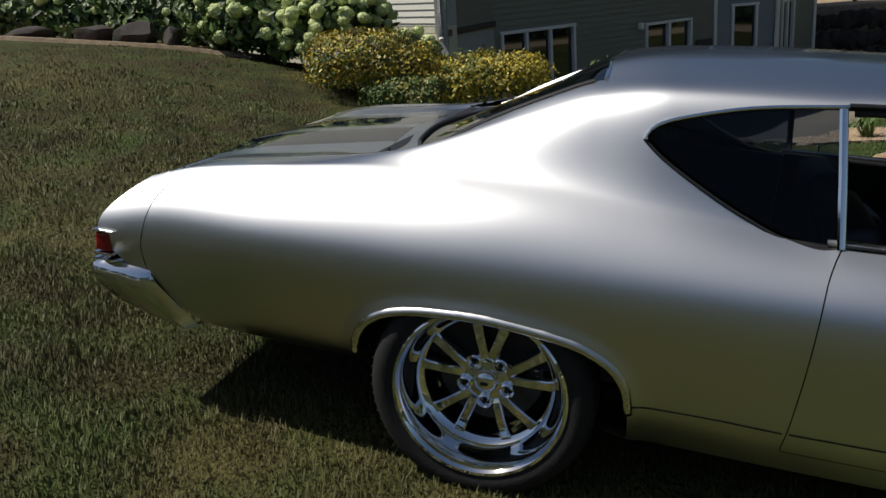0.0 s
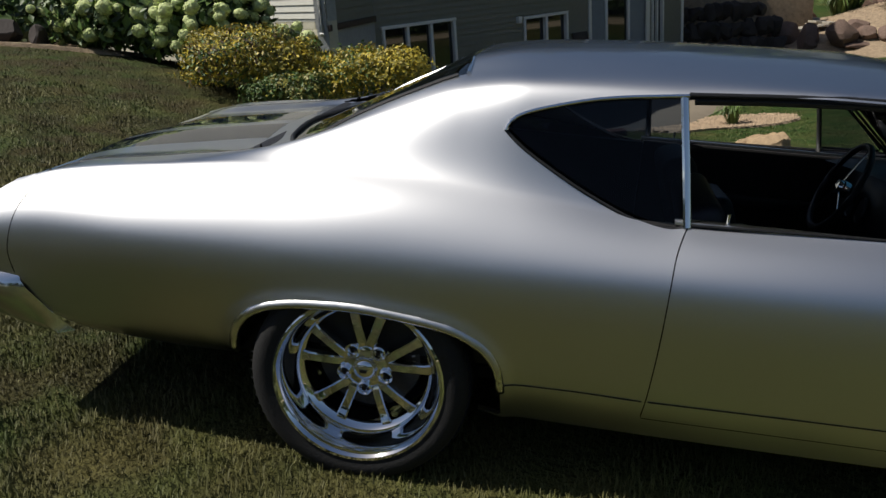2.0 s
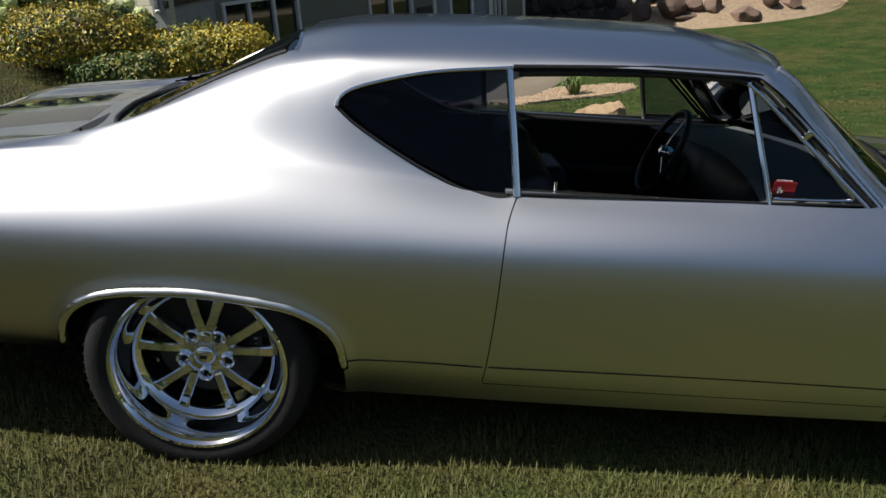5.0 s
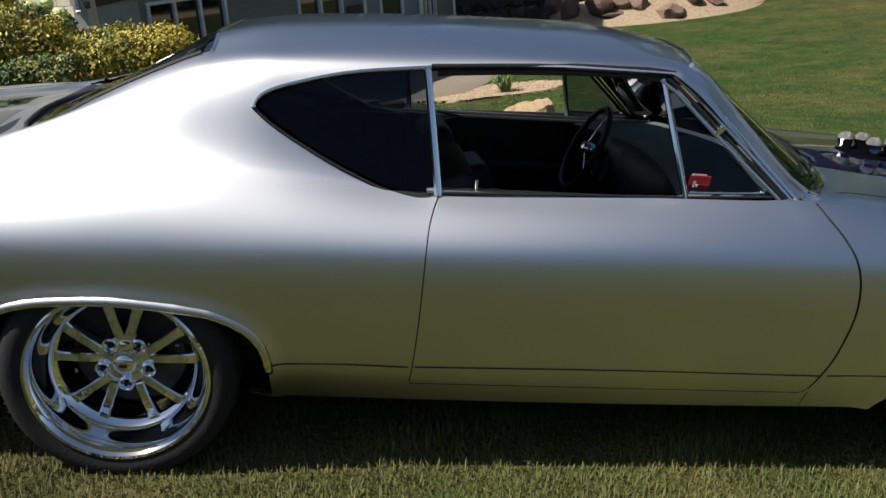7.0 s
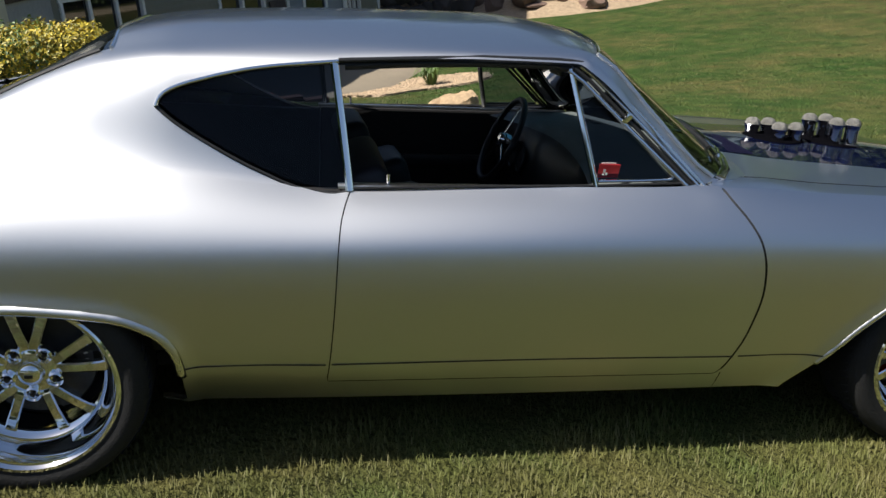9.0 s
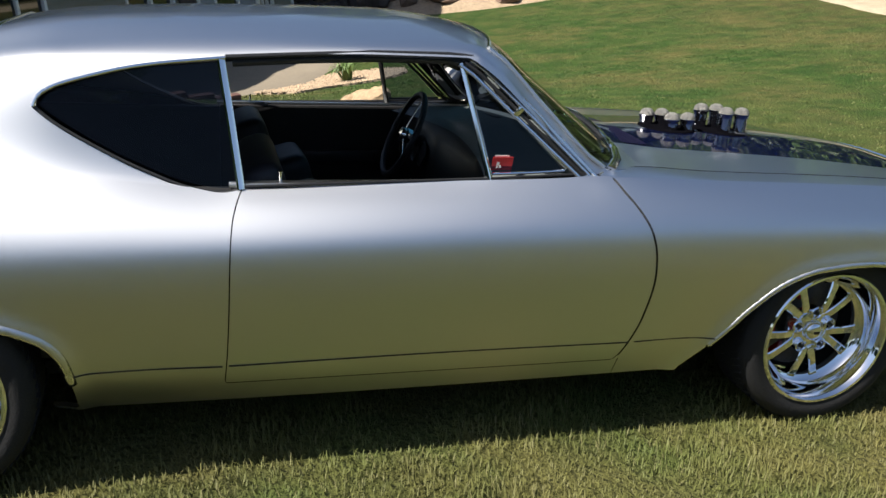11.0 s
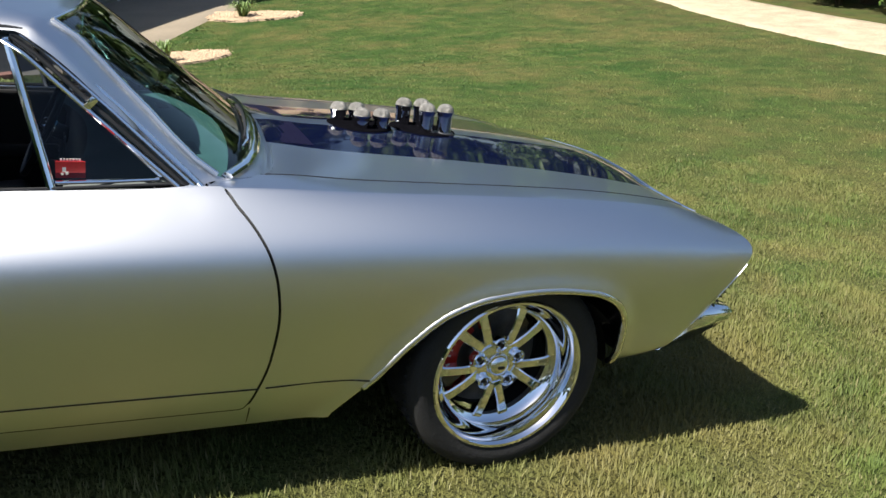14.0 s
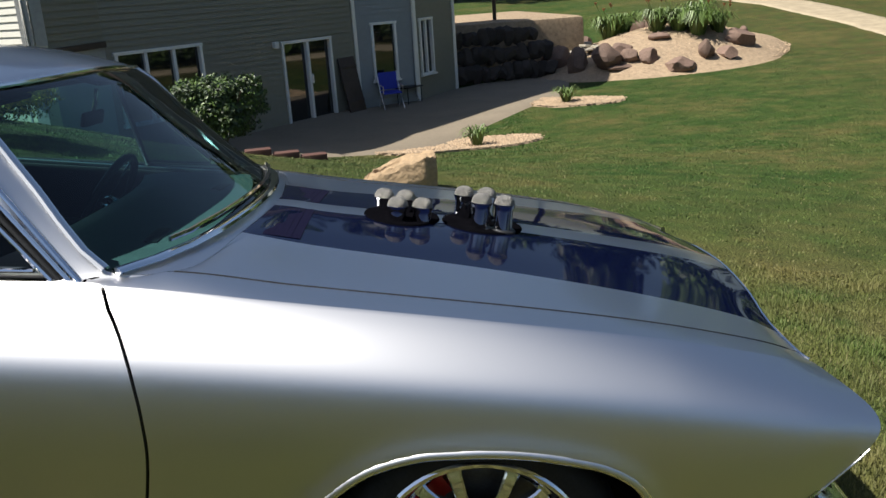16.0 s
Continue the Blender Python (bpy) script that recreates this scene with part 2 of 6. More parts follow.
# Lines that run the length of the car, from the sill up over the shoulder to the middle: station, x, half width, height.
LINES = [
    # sill
    [(-1.33, -1.045, 0.72, 0.285), (-1.05, -0.98, 0.73, 0.28), (-0.7, -0.7, 0.735, 0.265), (-0.45, -0.45, 0.72, 0.255), (0.4, 0.4, 0.782, 0.189), (2.34, 2.34, 0.832, 0.209), (3.22, 3.22, 0.847, 0.292), (3.7, 3.34, 0.847, 0.314)],
    # lower crease
    [(-1.33, -1.09, 0.794, 0.36), (-1.05, -1.03, 0.814, 0.355), (-0.7, -0.7, 0.824, 0.349), (0.0, 0.0, 0.877, 0.348), (0.85, 0.85, 0.893, 0.354), (2.0, 2.0, 0.893, 0.35), (2.85, 2.85, 0.898, 0.348), (3.22, 3.22, 0.902, 0.354), (3.5, 3.36, 0.912, 0.37), (3.7, 3.43, 0.908, 0.38)],
    [(-1.33, -1.17, 0.846, 0.47), (-1.05, -1.05, 0.871, 0.49), (-0.7, -0.7, 0.898, 0.5), (0.0, 0.0, 0.929, 0.5), (0.85, 0.85, 0.93, 0.5), (2.0, 2.0, 0.93, 0.5), (2.85, 2.85, 0.934, 0.5), (3.22, 3.22, 0.936, 0.5), (3.5, 3.43, 0.932, 0.5), (3.7, 3.53, 0.923, 0.495)],
    [(-1.33, -1.325, 0.868, 0.59), (-1.05, -1.05, 0.902, 0.62), (-0.7, -0.7, 0.937, 0.635), (0.0, 0.0, 0.96, 0.64), (0.85, 0.85, 0.955, 0.64), (2.0, 2.0, 0.954, 0.64), (2.85, 2.85, 0.96, 0.64), (3.22, 3.22, 0.96, 0.635), (3.5, 3.48, 0.954, 0.63), (3.7, 3.63, 0.935, 0.625)],
    # widest line
    [(-1.33, -1.33, 0.858, 0.635), (-1.05, -1.05, 0.898, 0.69), (-0.7, -0.7, 0.936, 0.7), (0.0, 0.0, 0.96, 0.705), (0.85, 0.85, 0.952, 0.72), (2.0, 2.0, 0.951, 0.732), (2.85, 2.85, 0.957, 0.726), (3.22, 3.22, 0.958, 0.716), (3.5, 3.5, 0.949, 0.703), (3.7, 3.69, 0.925, 0.693)],
    [(-1.33, -1.3, 0.842, 0.68), (-1.05, -1.05, 0.874, 0.735), (-0.7, -0.7, 0.908, 0.757), (-0.35, -0.35, 0.926, 0.772), (0.0, 0.0, 0.934, 0.778), (0.4, 0.4, 0.93, 0.772), (0.85, 0.85, 0.926, 0.765), (2.0, 2.0, 0.926, 0.775), (2.85, 2.85, 0.935, 0.762), (3.22, 3.22, 0.935, 0.75), (3.5, 3.5, 0.924, 0.733), (3.7, 3.69, 0.898, 0.718)],
    # shoulder
    [(-1.33, -1.25, 0.805, 0.73), (-1.05, -1.05, 0.83, 0.782), (-0.7, -0.7, 0.852, 0.82), (-0.35, -0.35, 0.857, 0.858), (0.0, 0.0, 0.868, 0.873), (0.4, 0.4, 0.868, 0.85), (0.85, 0.85, 0.87, 0.822), (2.0, 2.0, 0.874, 0.832), (2.85, 2.85, 0.88, 0.81), (3.22, 3.22, 0.88, 0.793), (3.5, 3.5, 0.866, 0.764), (3.7, 3.665, 0.845, 0.74)],
    # belt and crown of the wings
    [(-1.33, -1.18, 0.755, 0.782), (-1.05, -1.04, 0.775, 0.828), (-0.7, -0.7, 0.785, 0.882), (-0.35, -0.35, 0.775, 0.913), (-0.15, -0.15, 0.785, 0.914), (0.1, 0.1, 0.792, 0.92), (0.4, 0.4, 0.806, 0.905), (0.88, 0.88, 0.8, 0.862), (1.4, 1.4, 0.805, 0.872), (2.0, 2.0, 0.815, 0.884), (2.4, 2.4, 0.81, 0.868), (2.85, 2.85, 0.812, 0.852), (3.22, 3.22, 0.8, 0.83), (3.5, 3.5, 0.77, 0.79), (3.7, 3.62, 0.735, 0.757)],
    # lid and bonnet gaps, sail panels, drip rail, screen pillars
    [(-1.33, -1.155, 0.64, 0.78), (-1.05, -1.03, 0.64, 0.826), (-0.7, -0.7, 0.645, 0.881), (-0.45, -0.45, 0.665, 0.926), (-0.3, -0.3, 0.67, 0.97), (-0.15, -0.15, 0.65, 1.03), (0.0, 0.0, 0.645, 1.09), (0.2, 0.2, 0.655, 1.165), (0.4, 0.4, 0.675, 1.198), (0.83, 0.83, 0.695, 1.208), (1.26, 1.26, 0.7, 1.236), (1.57, 1.57, 0.7, 1.234), (1.62, 1.62, 0.706, 1.212), (1.75, 1.745, 0.735, 1.09), (1.97, 1.96, 0.8, 0.888), (2.05, 2.06, 0.765, 0.89), (2.12, 2.12, 0.715, 0.892), (2.4, 2.4, 0.7, 0.872), (2.85, 2.85, 0.71, 0.857), (3.22, 3.22, 0.71, 0.835), (3.5, 3.5, 0.69, 0.794), (3.7, 3.59, 0.66, 0.764)],
    # edge of roof and screens, outer line of the bonnet's stripes
    [(-1.33, -1.175, 0.45, 0.77), (-1.05, -1.03, 0.46, 0.811), (-0.7, -0.71, 0.48, 0.864), (-0.42, -0.43, 0.6, 0.912), (-0.33, -0.335, 0.6, 0.932), (-0.15, -0.15, 0.565, 1.035), (0.03, 0.03, 0.55, 1.125), (0.2, 0.2, 0.535, 1.195), (0.4, 0.4, 0.56, 1.228), (0.85, 0.85, 0.585, 1.252), (1.4, 1.4, 0.59, 1.27), (1.56, 1.588, 0.632, 1.256), (1.62, 1.65, 0.643, 1.229), (1.75, 1.783, 0.682, 1.101), (1.97, 2.02, 0.765, 0.896), (2.05, 2.088, 0.74, 0.892), (2.12, 2.15, 0.685, 0.888), (2.2, 2.2, 0.52, 0.888), (2.4, 2.4, 0.43, 0.876), (2.85, 2.85, 0.46, 0.8604), (3.22, 3.22, 0.49, 0.836), (3.5, 3.5, 0.5, 0.8), (3.7, 3.58, 0.5, 0.773)],
    [(-1.33, -1.19, 0.24, 0.77), (-1.05, -1.04, 0.24, 0.811), (-0.7, -0.73, 0.25, 0.863), (-0.42, -0.505, 0.32, 0.896), (-0.33, -0.42, 0.32, 0.905), (-0.15, -0.21, 0.31, 1.008), (0.03, -0.01, 0.3, 1.1152), (0.2, 0.19, 0.29, 1.227), (0.4, 0.4, 0.29, 1.265), (0.85, 0.85, 0.3, 1.293), (1.4, 1.4, 0.31, 1.303), (1.56, 1.665, 0.31, 1.268), (1.62, 1.73, 0.32, 1.238), (1.75, 1.885, 0.34, 1.12), (1.97, 2.165, 0.39, 0.908), (2.05, 2.188, 0.385, 0.897), (2.12, 2.208, 0.37, 0.893), (2.2, 2.25, 0.3, 0.892), (2.4, 2.4, 0.24, 0.882), (2.85, 2.85, 0.24, 0.8658), (3.22, 3.22, 0.25, 0.839), (3.5, 3.5, 0.26, 0.807), (3.7, 3.6, 0.26, 0.785)],
    # middle
    [(-1.33, -1.195, 0.0, 0.77), (-1.05, -1.045, 0.0, 0.811), (-0.7, -0.735, 0.0, 0.863), (-0.42, -0.53, 0.0, 0.893), (-0.33, -0.45, 0.0, 0.902), (-0.15, -0.23, 0.0, 1.0), (0.03, -0.02, 0.0, 1.1054), (0.2, 0.19, 0.0, 1.221), (0.4, 0.4, 0.0, 1.261), (0.85, 0.85, 0.0, 1.291), (1.4, 1.4, 0.0, 1.303), (1.56, 1.685, 0.0, 1.27), (1.62, 1.75, 0.0, 1.24), (1.75, 1.91, 0.0, 1.125), (1.97, 2.205, 0.0, 0.912), (2.05, 2.225, 0.0, 0.9), (2.12, 2.242, 0.0, 0.896), (2.2, 2.27, 0.0, 0.896), (2.4, 2.4, 0.0, 0.886), (2.85, 2.85, 0.0, 0.869), (3.22, 3.22, 0.0, 0.841), (3.5, 3.5, 0.0, 0.809), (3.7, 3.61, 0.0, 0.787)],
]
ARCH_REAR = [(-0.44, 0.20), (-0.436, 0.31), (-0.413, 0.42), (-0.37, 0.485), (-0.285, 0.533), (-0.155, 0.556), (-0.04, 0.561), (0.124, 0.547), (0.237, 0.527), (0.303, 0.498), (0.354, 0.459), (0.388, 0.40), (0.402, 0.30), (0.405, 0.20)]
ARCH_FRONT = [(2.30, 0.19), (2.344, 0.252), (2.44, 0.378), (2.51, 0.47), (2.614, 0.563), (2.732, 0.604), (2.90, 0.618), (3.065, 0.602), (3.163, 0.559), (3.212, 0.483), (3.225, 0.36), (3.225, 0.25)]
DOOR = [(0.878, 0.865), (0.855, 0.825), (0.842, 0.785), (0.834, 0.71), (0.827, 0.50), (0.82, 0.357), (0.814, 0.272), (1.4, 0.271), (2.06, 0.270), (2.10, 0.357), (2.123, 0.455), (2.132, 0.57), (2.125, 0.65), (2.104, 0.738), (2.072, 0.80), (2.036, 0.845), (1.994, 0.888)]
SIDE_OPENING = [(0.344, 1.073), (0.352, 1.092), (0.375, 1.112), (0.472, 1.145), (0.631, 1.181), (0.824, 1.202), (1.26, 1.228), (1.54, 1.226), (1.59, 1.20), (1.73, 1.08), (1.925, 0.893), (1.4, 0.873), (0.875, 0.856), (0.826, 0.851), (0.742, 0.864), (0.623, 0.909), (0.486, 0.978), (0.385, 1.04)]


def dense(poly, step=0.006, closed=True, smooth=True):
    """The outline with many points; rounded through its corners where smooth."""
    pts = np.array(poly, float)
    if closed:
        pts = np.vstack([pts, pts[:1]])
    d = np.r_[0, np.cumsum(np.hypot(*np.diff(pts, axis=0).T))]
    q = np.linspace(0, d[-1], int(d[-1] / step))
    if smooth:
        return np.stack([curve(d, pts[:, 0], q), curve(d, pts[:, 1], q)], 1)
    return np.stack([np.interp(q, d, pts[:, 0]), np.interp(q, d, pts[:, 1])], 1)


def inside(p, poly):
    x, z = p[..., 0], p[..., 1]
    hit = np.zeros(x.shape, bool)
    for (x1, z1), (x2, z2) in zip(poly, np.roll(poly, -1, 0)):
        if z1 != z2:
            hit ^= ((z1 > z) != (z2 > z)) & (x < (x2 - x1) * (z - z1) / (z2 - z1) + x1)
    return hit


# stations: closer where the screens begin and end
KNOTS = np.unique(np.round(np.r_[np.arange(-1.33, 3.7, 0.0125), 3.7, -0.42, -0.33, 0.2, 1.595, 1.62, 1.97, 2.05, 2.12], 4))
KEEP = [-0.42, -0.33, 0.2, 1.595, 1.97, 2.05, 2.12, 3.7, -1.33]
KNOTS = np.array([k for k in KNOTS if k in KEEP or min(abs(k - s) for s in KEEP) > 0.004])
STEPS = [8, 8, 8, 6, 5, 6, 7, 20, 8, 10, 10]
ctrl = np.stack([np.stack([curve([r[0] for r in line], [r[c] for r in line], KNOTS) for c in (1, 2, 3)], -1) for line in LINES])
ROW_AT = np.r_[0, np.cumsum(STEPS)]
vs = np.concatenate([k + np.arange(n) / n for k, n in enumerate(STEPS)] + [[len(STEPS)]])
GRID = np.zeros((len(KNOTS), len(vs), 3))
for i in range(len(KNOTS)):
    p = ctrl[:, i]
    chord = np.r_[0, np.cumsum(np.linalg.norm(np.diff(p, axis=0), axis=1))]
    # carry the section over the middle, so that the crown stays level there
    mirror = p[-2] * [1, -1, 1]
    cc = np.r_[chord, chord[-1] + np.linalg.norm(mirror - p[-1])]
    q = np.interp(vs, np.arange(len(LINES)), chord)
    for c in range(3):
        GRID[i, :, c] = curve(cc, np.r_[p[:, c], mirror[c]], q)
GRID[:, -1, 1] = 0


def fair(rows, stations, times, along):
    """Evens out a stretch of the body, whose rim stays where it is."""
    a, b = stations
    g = GRID[a:b, rows[0] : rows[1] + 1]
    for k in range(times):
        g[:, 1:-1] = 0.25 * g[:, :-2] + 0.5 * g[:, 1:-1] + 0.25 * g[:, 2:]
        if k < along:
            g[1:-1, 1:-1] = 0.25 * g[:-2, 1:-1] + 0.5 * g[1:-1, 1:-1] + 0.25 * g[2:, 1:-1]


# soft roll from the flank over the shoulder, and the sweep from the haunch into the sail
fair((ROW_AT[1] + 3, ROW_AT[7]), (0, len(KNOTS)), 20, 4)
keep_from = np.clip((KNOTS + 0.05) / 0.45, 0, 1)[:, None, None]
keep_from = keep_from * keep_from * (3 - 2 * keep_from)
before = GRID.copy()
fair((ROW_AT[3], ROW_AT[8]), (12, int(np.searchsorted(KNOTS, 0.6))), 4, 6)
GRID = GRID * (1 - keep_from) + before * keep_from
# wheel-arch lips roll outwards
for arch in (ARCH_REAR, ARCH_FRONT):
    ring = dense(arch, 0.01, False)
    low = GRID[:, : ROW_AT[5]]
    d = np.sqrt(((low[:, :, None, ::2] - ring[None, None]) ** 2).sum(-1)).min(-1)
    low[..., 1] += (0.018 if arch is ARCH_REAR else 0.014) * np.exp(-((d / 0.032) ** 2))


def grid_normals(g):
    du, dv = np.gradient(g, axis=0), np.gradient(g, axis=1)
    n = np.cross(dv, du)
    n /= np.linalg.norm(n, axis=-1, keepdims=True) + 1e-12
    n[n[:, :, 1] < -0.3] *= -1
    return n


NORMAL = grid_normals(GRID)
NORMAL[:, -1, 1] = 0
DU, DV = np.gradient(GRID, axis=0), np.gradient(GRID, axis=1)


def cut(poly, rows):
    """Marks the cells inside an outline on the car's side, and draws the vertices round them onto that outline."""
    ring = dense(poly)
    j0, j1 = rows
    mid = 0.25 * (GRID[:-1, :-1] + GRID[1:, :-1] + GRID[:-1, 1:] + GRID[1:, 1:])
    mask = inside(mid[..., ::2], ring)
    mask[:, :j0] = mask[:, j1:] = False
    inn, out = np.zeros(GRID.shape[:2], bool), np.zeros(GRID.shape[:2], bool)
    for a in (slice(0, -1), slice(1, None)):
        for b in (slice(0, -1), slice(1, None)):
            inn[a, b] |= mask
            out[a, b] |= ~mask
    edge = inn & out
    edge[:, :j0] = edge[:, j1 + 1 :] = False
    for i, j in zip(*np.nonzero(edge)):
        p = GRID[i, j, ::2]
        d = ((ring - p) ** 2).sum(1)
        k = d.argmin()
        if d[k] < 0.02**2:
            delta = ring[k] - p
            m = np.stack([DU[i, j, ::2], DV[i, j, ::2]], 1)
            if abs(np.linalg.det(m)) > 1e-9:
                s = np.linalg.solve(m, delta)
                GRID[i, j] += DU[i, j] * s[0] + DV[i, j] * s[1]
    return mask


belt_row, drip_row, edge_row = ROW_AT[7], ROW_AT[8], ROW_AT[9]
in_rear_arch = cut(ARCH_REAR, (0, ROW_AT[5]))
in_front_arch = cut(ARCH_FRONT, (0, ROW_AT[5]))
in_door = cut(DOOR, (0, belt_row))
in_opening = cut(SIDE_OPENING, (ROW_AT[6], drip_row))
ui = {k: int(np.argmin(abs(KNOTS - k))) for k in (-0.42, -0.33, 0.2, 0.88, 1.595, 1.97, 2.05, 2.12)}
I, J = np.meshgrid(np.arange(len(KNOTS) - 1), np.arange(len(vs) - 1), indexing="ij")
free = ~(in_rear_arch | in_front_arch | in_door | in_opening)
side = J < belt_row
upper = (J >= belt_row) & (J < drip_row)
rail = (J >= drip_row) & (J < edge_row)
crown = J >= edge_row
cabin_front = I >= ui[1.97]
MASKS = dict(
    door=in_door,
    front_fender=free & ((side & (I > ui[0.88] + 40)) | (upper & cabin_front) | (rail & cabin_front & (I < ui[2.12]))) & ~in_door,
    quarter_panel=free & ((side & (I <= ui[0.88] + 40)) | (upper & ~cabin_front) | (rail & (I >= ui[-0.42]) & (I < ui[0.2]))),
    roof=free & (((rail | crown) & (I >= ui[0.2]) & (I < ui[1.595])) | (rail & (I >= ui[1.595]) & ~cabin_front)),
    bonnet=(rail | crown) & (I >= ui[2.12]),
    trunk_lid=(rail | crown) & (I < ui[-0.42]),
    windshield=crown & (I >= ui[1.595]) & (I < ui[1.97]),
    rear_window=crown & (I >= ui[-0.33]) & (I < ui[0.2]),
    cowl=crown & (I >= ui[1.97]) & (I < ui[2.12]),
    rear_shelf_trim=crown & (I >= ui[-0.42]) & (I < ui[-0.33]),
)
# the sill runs on under the door, as part of the quarter panel
under_door = side & free & (I > ui[0.88] - 20) & (GRID[:-1, :-1, 2] < 0.275) & (GRID[:-1, :-1, 0] < 2.08) & (GRID[:-1, :-1, 0] > 0.8)
MASKS["front_fender"] &= ~under_door
MASKS["quarter_panel"] |= under_door


def panel(name, mask, material, sides=(-1, 1), gap=0.0022, flange=0.014, label="", rim=None):
    """One sheet-metal panel or pane from cells of the body's surface, with turned-in edges."""
    co, no, quads, late = [], [], [], []
    for s in sides:
        idx = -np.ones(GRID.shape[:2], int)
        used = np.zeros(GRID.shape[:2], int)
        for a in (0, 1):
            for b in (0, 1):
                used[a : a + mask.shape[0], b : b + mask.shape[1]] += mask
        pick = np.argwhere(used > 0)
        base = len(co)
        pos = GRID.copy()
        on_edge = (used > 0) & (used < 4)
        if gap:
            for i, j in np.argwhere(on_edge):
                if j in (0, belt_row, GRID.shape[1] - 1):
                    continue
                near = [GRID[a, b] for a in (i - 1, i, i + 1) for b in (j - 1, j, j + 1) if 0 <= a < used.shape[0] and 0 <= b < used.shape[1] and used[a, b] == 4]
                if rim is not None:
                    # along the outline's own normal, so that the seam stays even
                    k = int(((rim - GRID[i, j, ::2]) ** 2).sum(1).argmin())
                    if np.hypot(*(rim[k] - GRID[i, j, ::2])) < 0.006 and near:
                        tx, tz = rim[(k + 3) % len(rim)] - rim[k - 3]
                        nrm = np.array([-tz, tx]) / (np.hypot(tx, tz) + 1e-9)
                        if nrm @ (np.mean(near, 0) - GRID[i, j])[::2] < 0:
                            nrm = -nrm
                        m2 = np.stack([DU[i, j, ::2], DV[i, j, ::2]], 1)
                        if abs(np.linalg.det(m2)) > 1e-9:
                            q2 = np.linalg.solve(m2, nrm * gap)
                            pos[i, j] = GRID[i, j] + DU[i, j] * q2[0] + DV[i, j] * q2[1]
                            continue
                if near:
                    d = np.mean(near, 0) - GRID[i, j]
                    pos[i, j] = GRID[i, j] + d / (np.linalg.norm(d) + 1e-9) * gap
        for n, (i, j) in enumerate(pick):
            idx[i, j] = base + n
            co.append(pos[i, j] * [1, s, 1])
            no.append(NORMAL[i, j] * [1, s, 1])
        edges = {}
        for i, j in np.argwhere(mask):
            q = [(i, j), (i, j + 1), (i + 1, j + 1), (i + 1, j)]
            if s < 0:
                q = q[::-1]
            ids = [idx[a] for a in q]
            quads.append(ids)
            for a, b in zip(q, q[1:] + q[:1]):
                if (b, a) in edges:
                    del edges[(b, a)]
                else:
                    edges[(a, b)] = 1
        if flange:
            turned = {}
            for (a, b) in edges:
                if a[1] == GRID.shape[1] - 1 and b[1] == GRID.shape[1] - 1:
                    continue
                if min(a[1], b[1]) >= drip_row and KNOTS[a[0]] > 1.9:
                    continue
                for v in (a, b):
                    if v not in turned:
                        turned[v] = (len(co), len(co) + 1)
                        n = NORMAL[v] * [1, s, 1]
                        p = np.array(co[idx[v]])
                        co.extend([p, p - n * flange])
                        no.extend([n * 0.3, n * 0.3])
                late.append([turned[b][0], turned[a][0], turned[a][1], turned[b][1]])
    skin = sum(int(mask.sum()) for s in sides)
    no = np.array(no)
    no /= np.linalg.norm(no, axis=1, keepdims=True) + 1e-9
    ob = from_arrays(name, co, quads + late, [material, BLACK], car, label, no)
    ob.data.polygons.foreach_set("material_index", [0] * skin + [1] * len(late))
    return ob


for nm, mk_, lab in (("quarter_panel", "quarter_panel", ""), ("door", "door", ""), ("front_fender", "front_fender", "")):
    for s in (-1, 1):
        panel(nm, MASKS[mk_], SILVER, (s,), 0.0 if nm == "quarter_panel" else 0.0036, label=lab, rim=None if nm == "quarter_panel" else dense(DOOR, 0.004))
panel("roof", MASKS["roof"], SILVER, gap=0)
bonnet = panel("hood", MASKS["bonnet"], STRIPED, flange=0, label="silver hood with two dark glossy stripes")
panel("trunk_lid", MASKS["trunk_lid"], STRIPED, label="silver trunk lid with two dark glossy stripes")
panel("windshield", MASKS["windshield"], CLEAR, gap=0, flange=0).visible_shadow = False
panel("rear_window", MASKS["rear_window"], REAR_GLASS, gap=0, flange=0)
panel("cowl", MASKS["cowl"], SILVER, gap=0)
panel("rear_window_trim", MASKS["rear_shelf_trim"], SILVER, gap=0)

# ---- the car: what sits on and in the body ----
FLAT = GRID[:, : ROW_AT[8]].reshape(-1, 3)


def side_at(x, z, out=0.0, s=-1):
    """The point of the car's flank at a length and a height, out metres proud of it."""
    d = ((FLAT[:, ::2] - (x, z)) ** 2).sum(1)
    k = np.argsort(d)[:4]
    w = 1 / (d[k] + 1e-6)
    return Vector((x, s * (float((FLAT[k, 1] * w).sum() / w.sum()) + out), z))


def glass_y(z, inset=0.012):
    return 0.803 - (z - 0.872) / (1.21 - 0.872) * 0.103 - inset


def win(x, z, s, inset=0.012):
    return Vector((x, s * glass_y(z, inset), z))


def strip_on(pts, r, s, out=0.0, flat=1.0, smooth=True, seg=8):
    ring = dense(pts, 0.02, False, smooth)
    return tube(bmesh.new(), [side_at(x, z, out, s) for x, z in ring], r, seg, flat=flat)


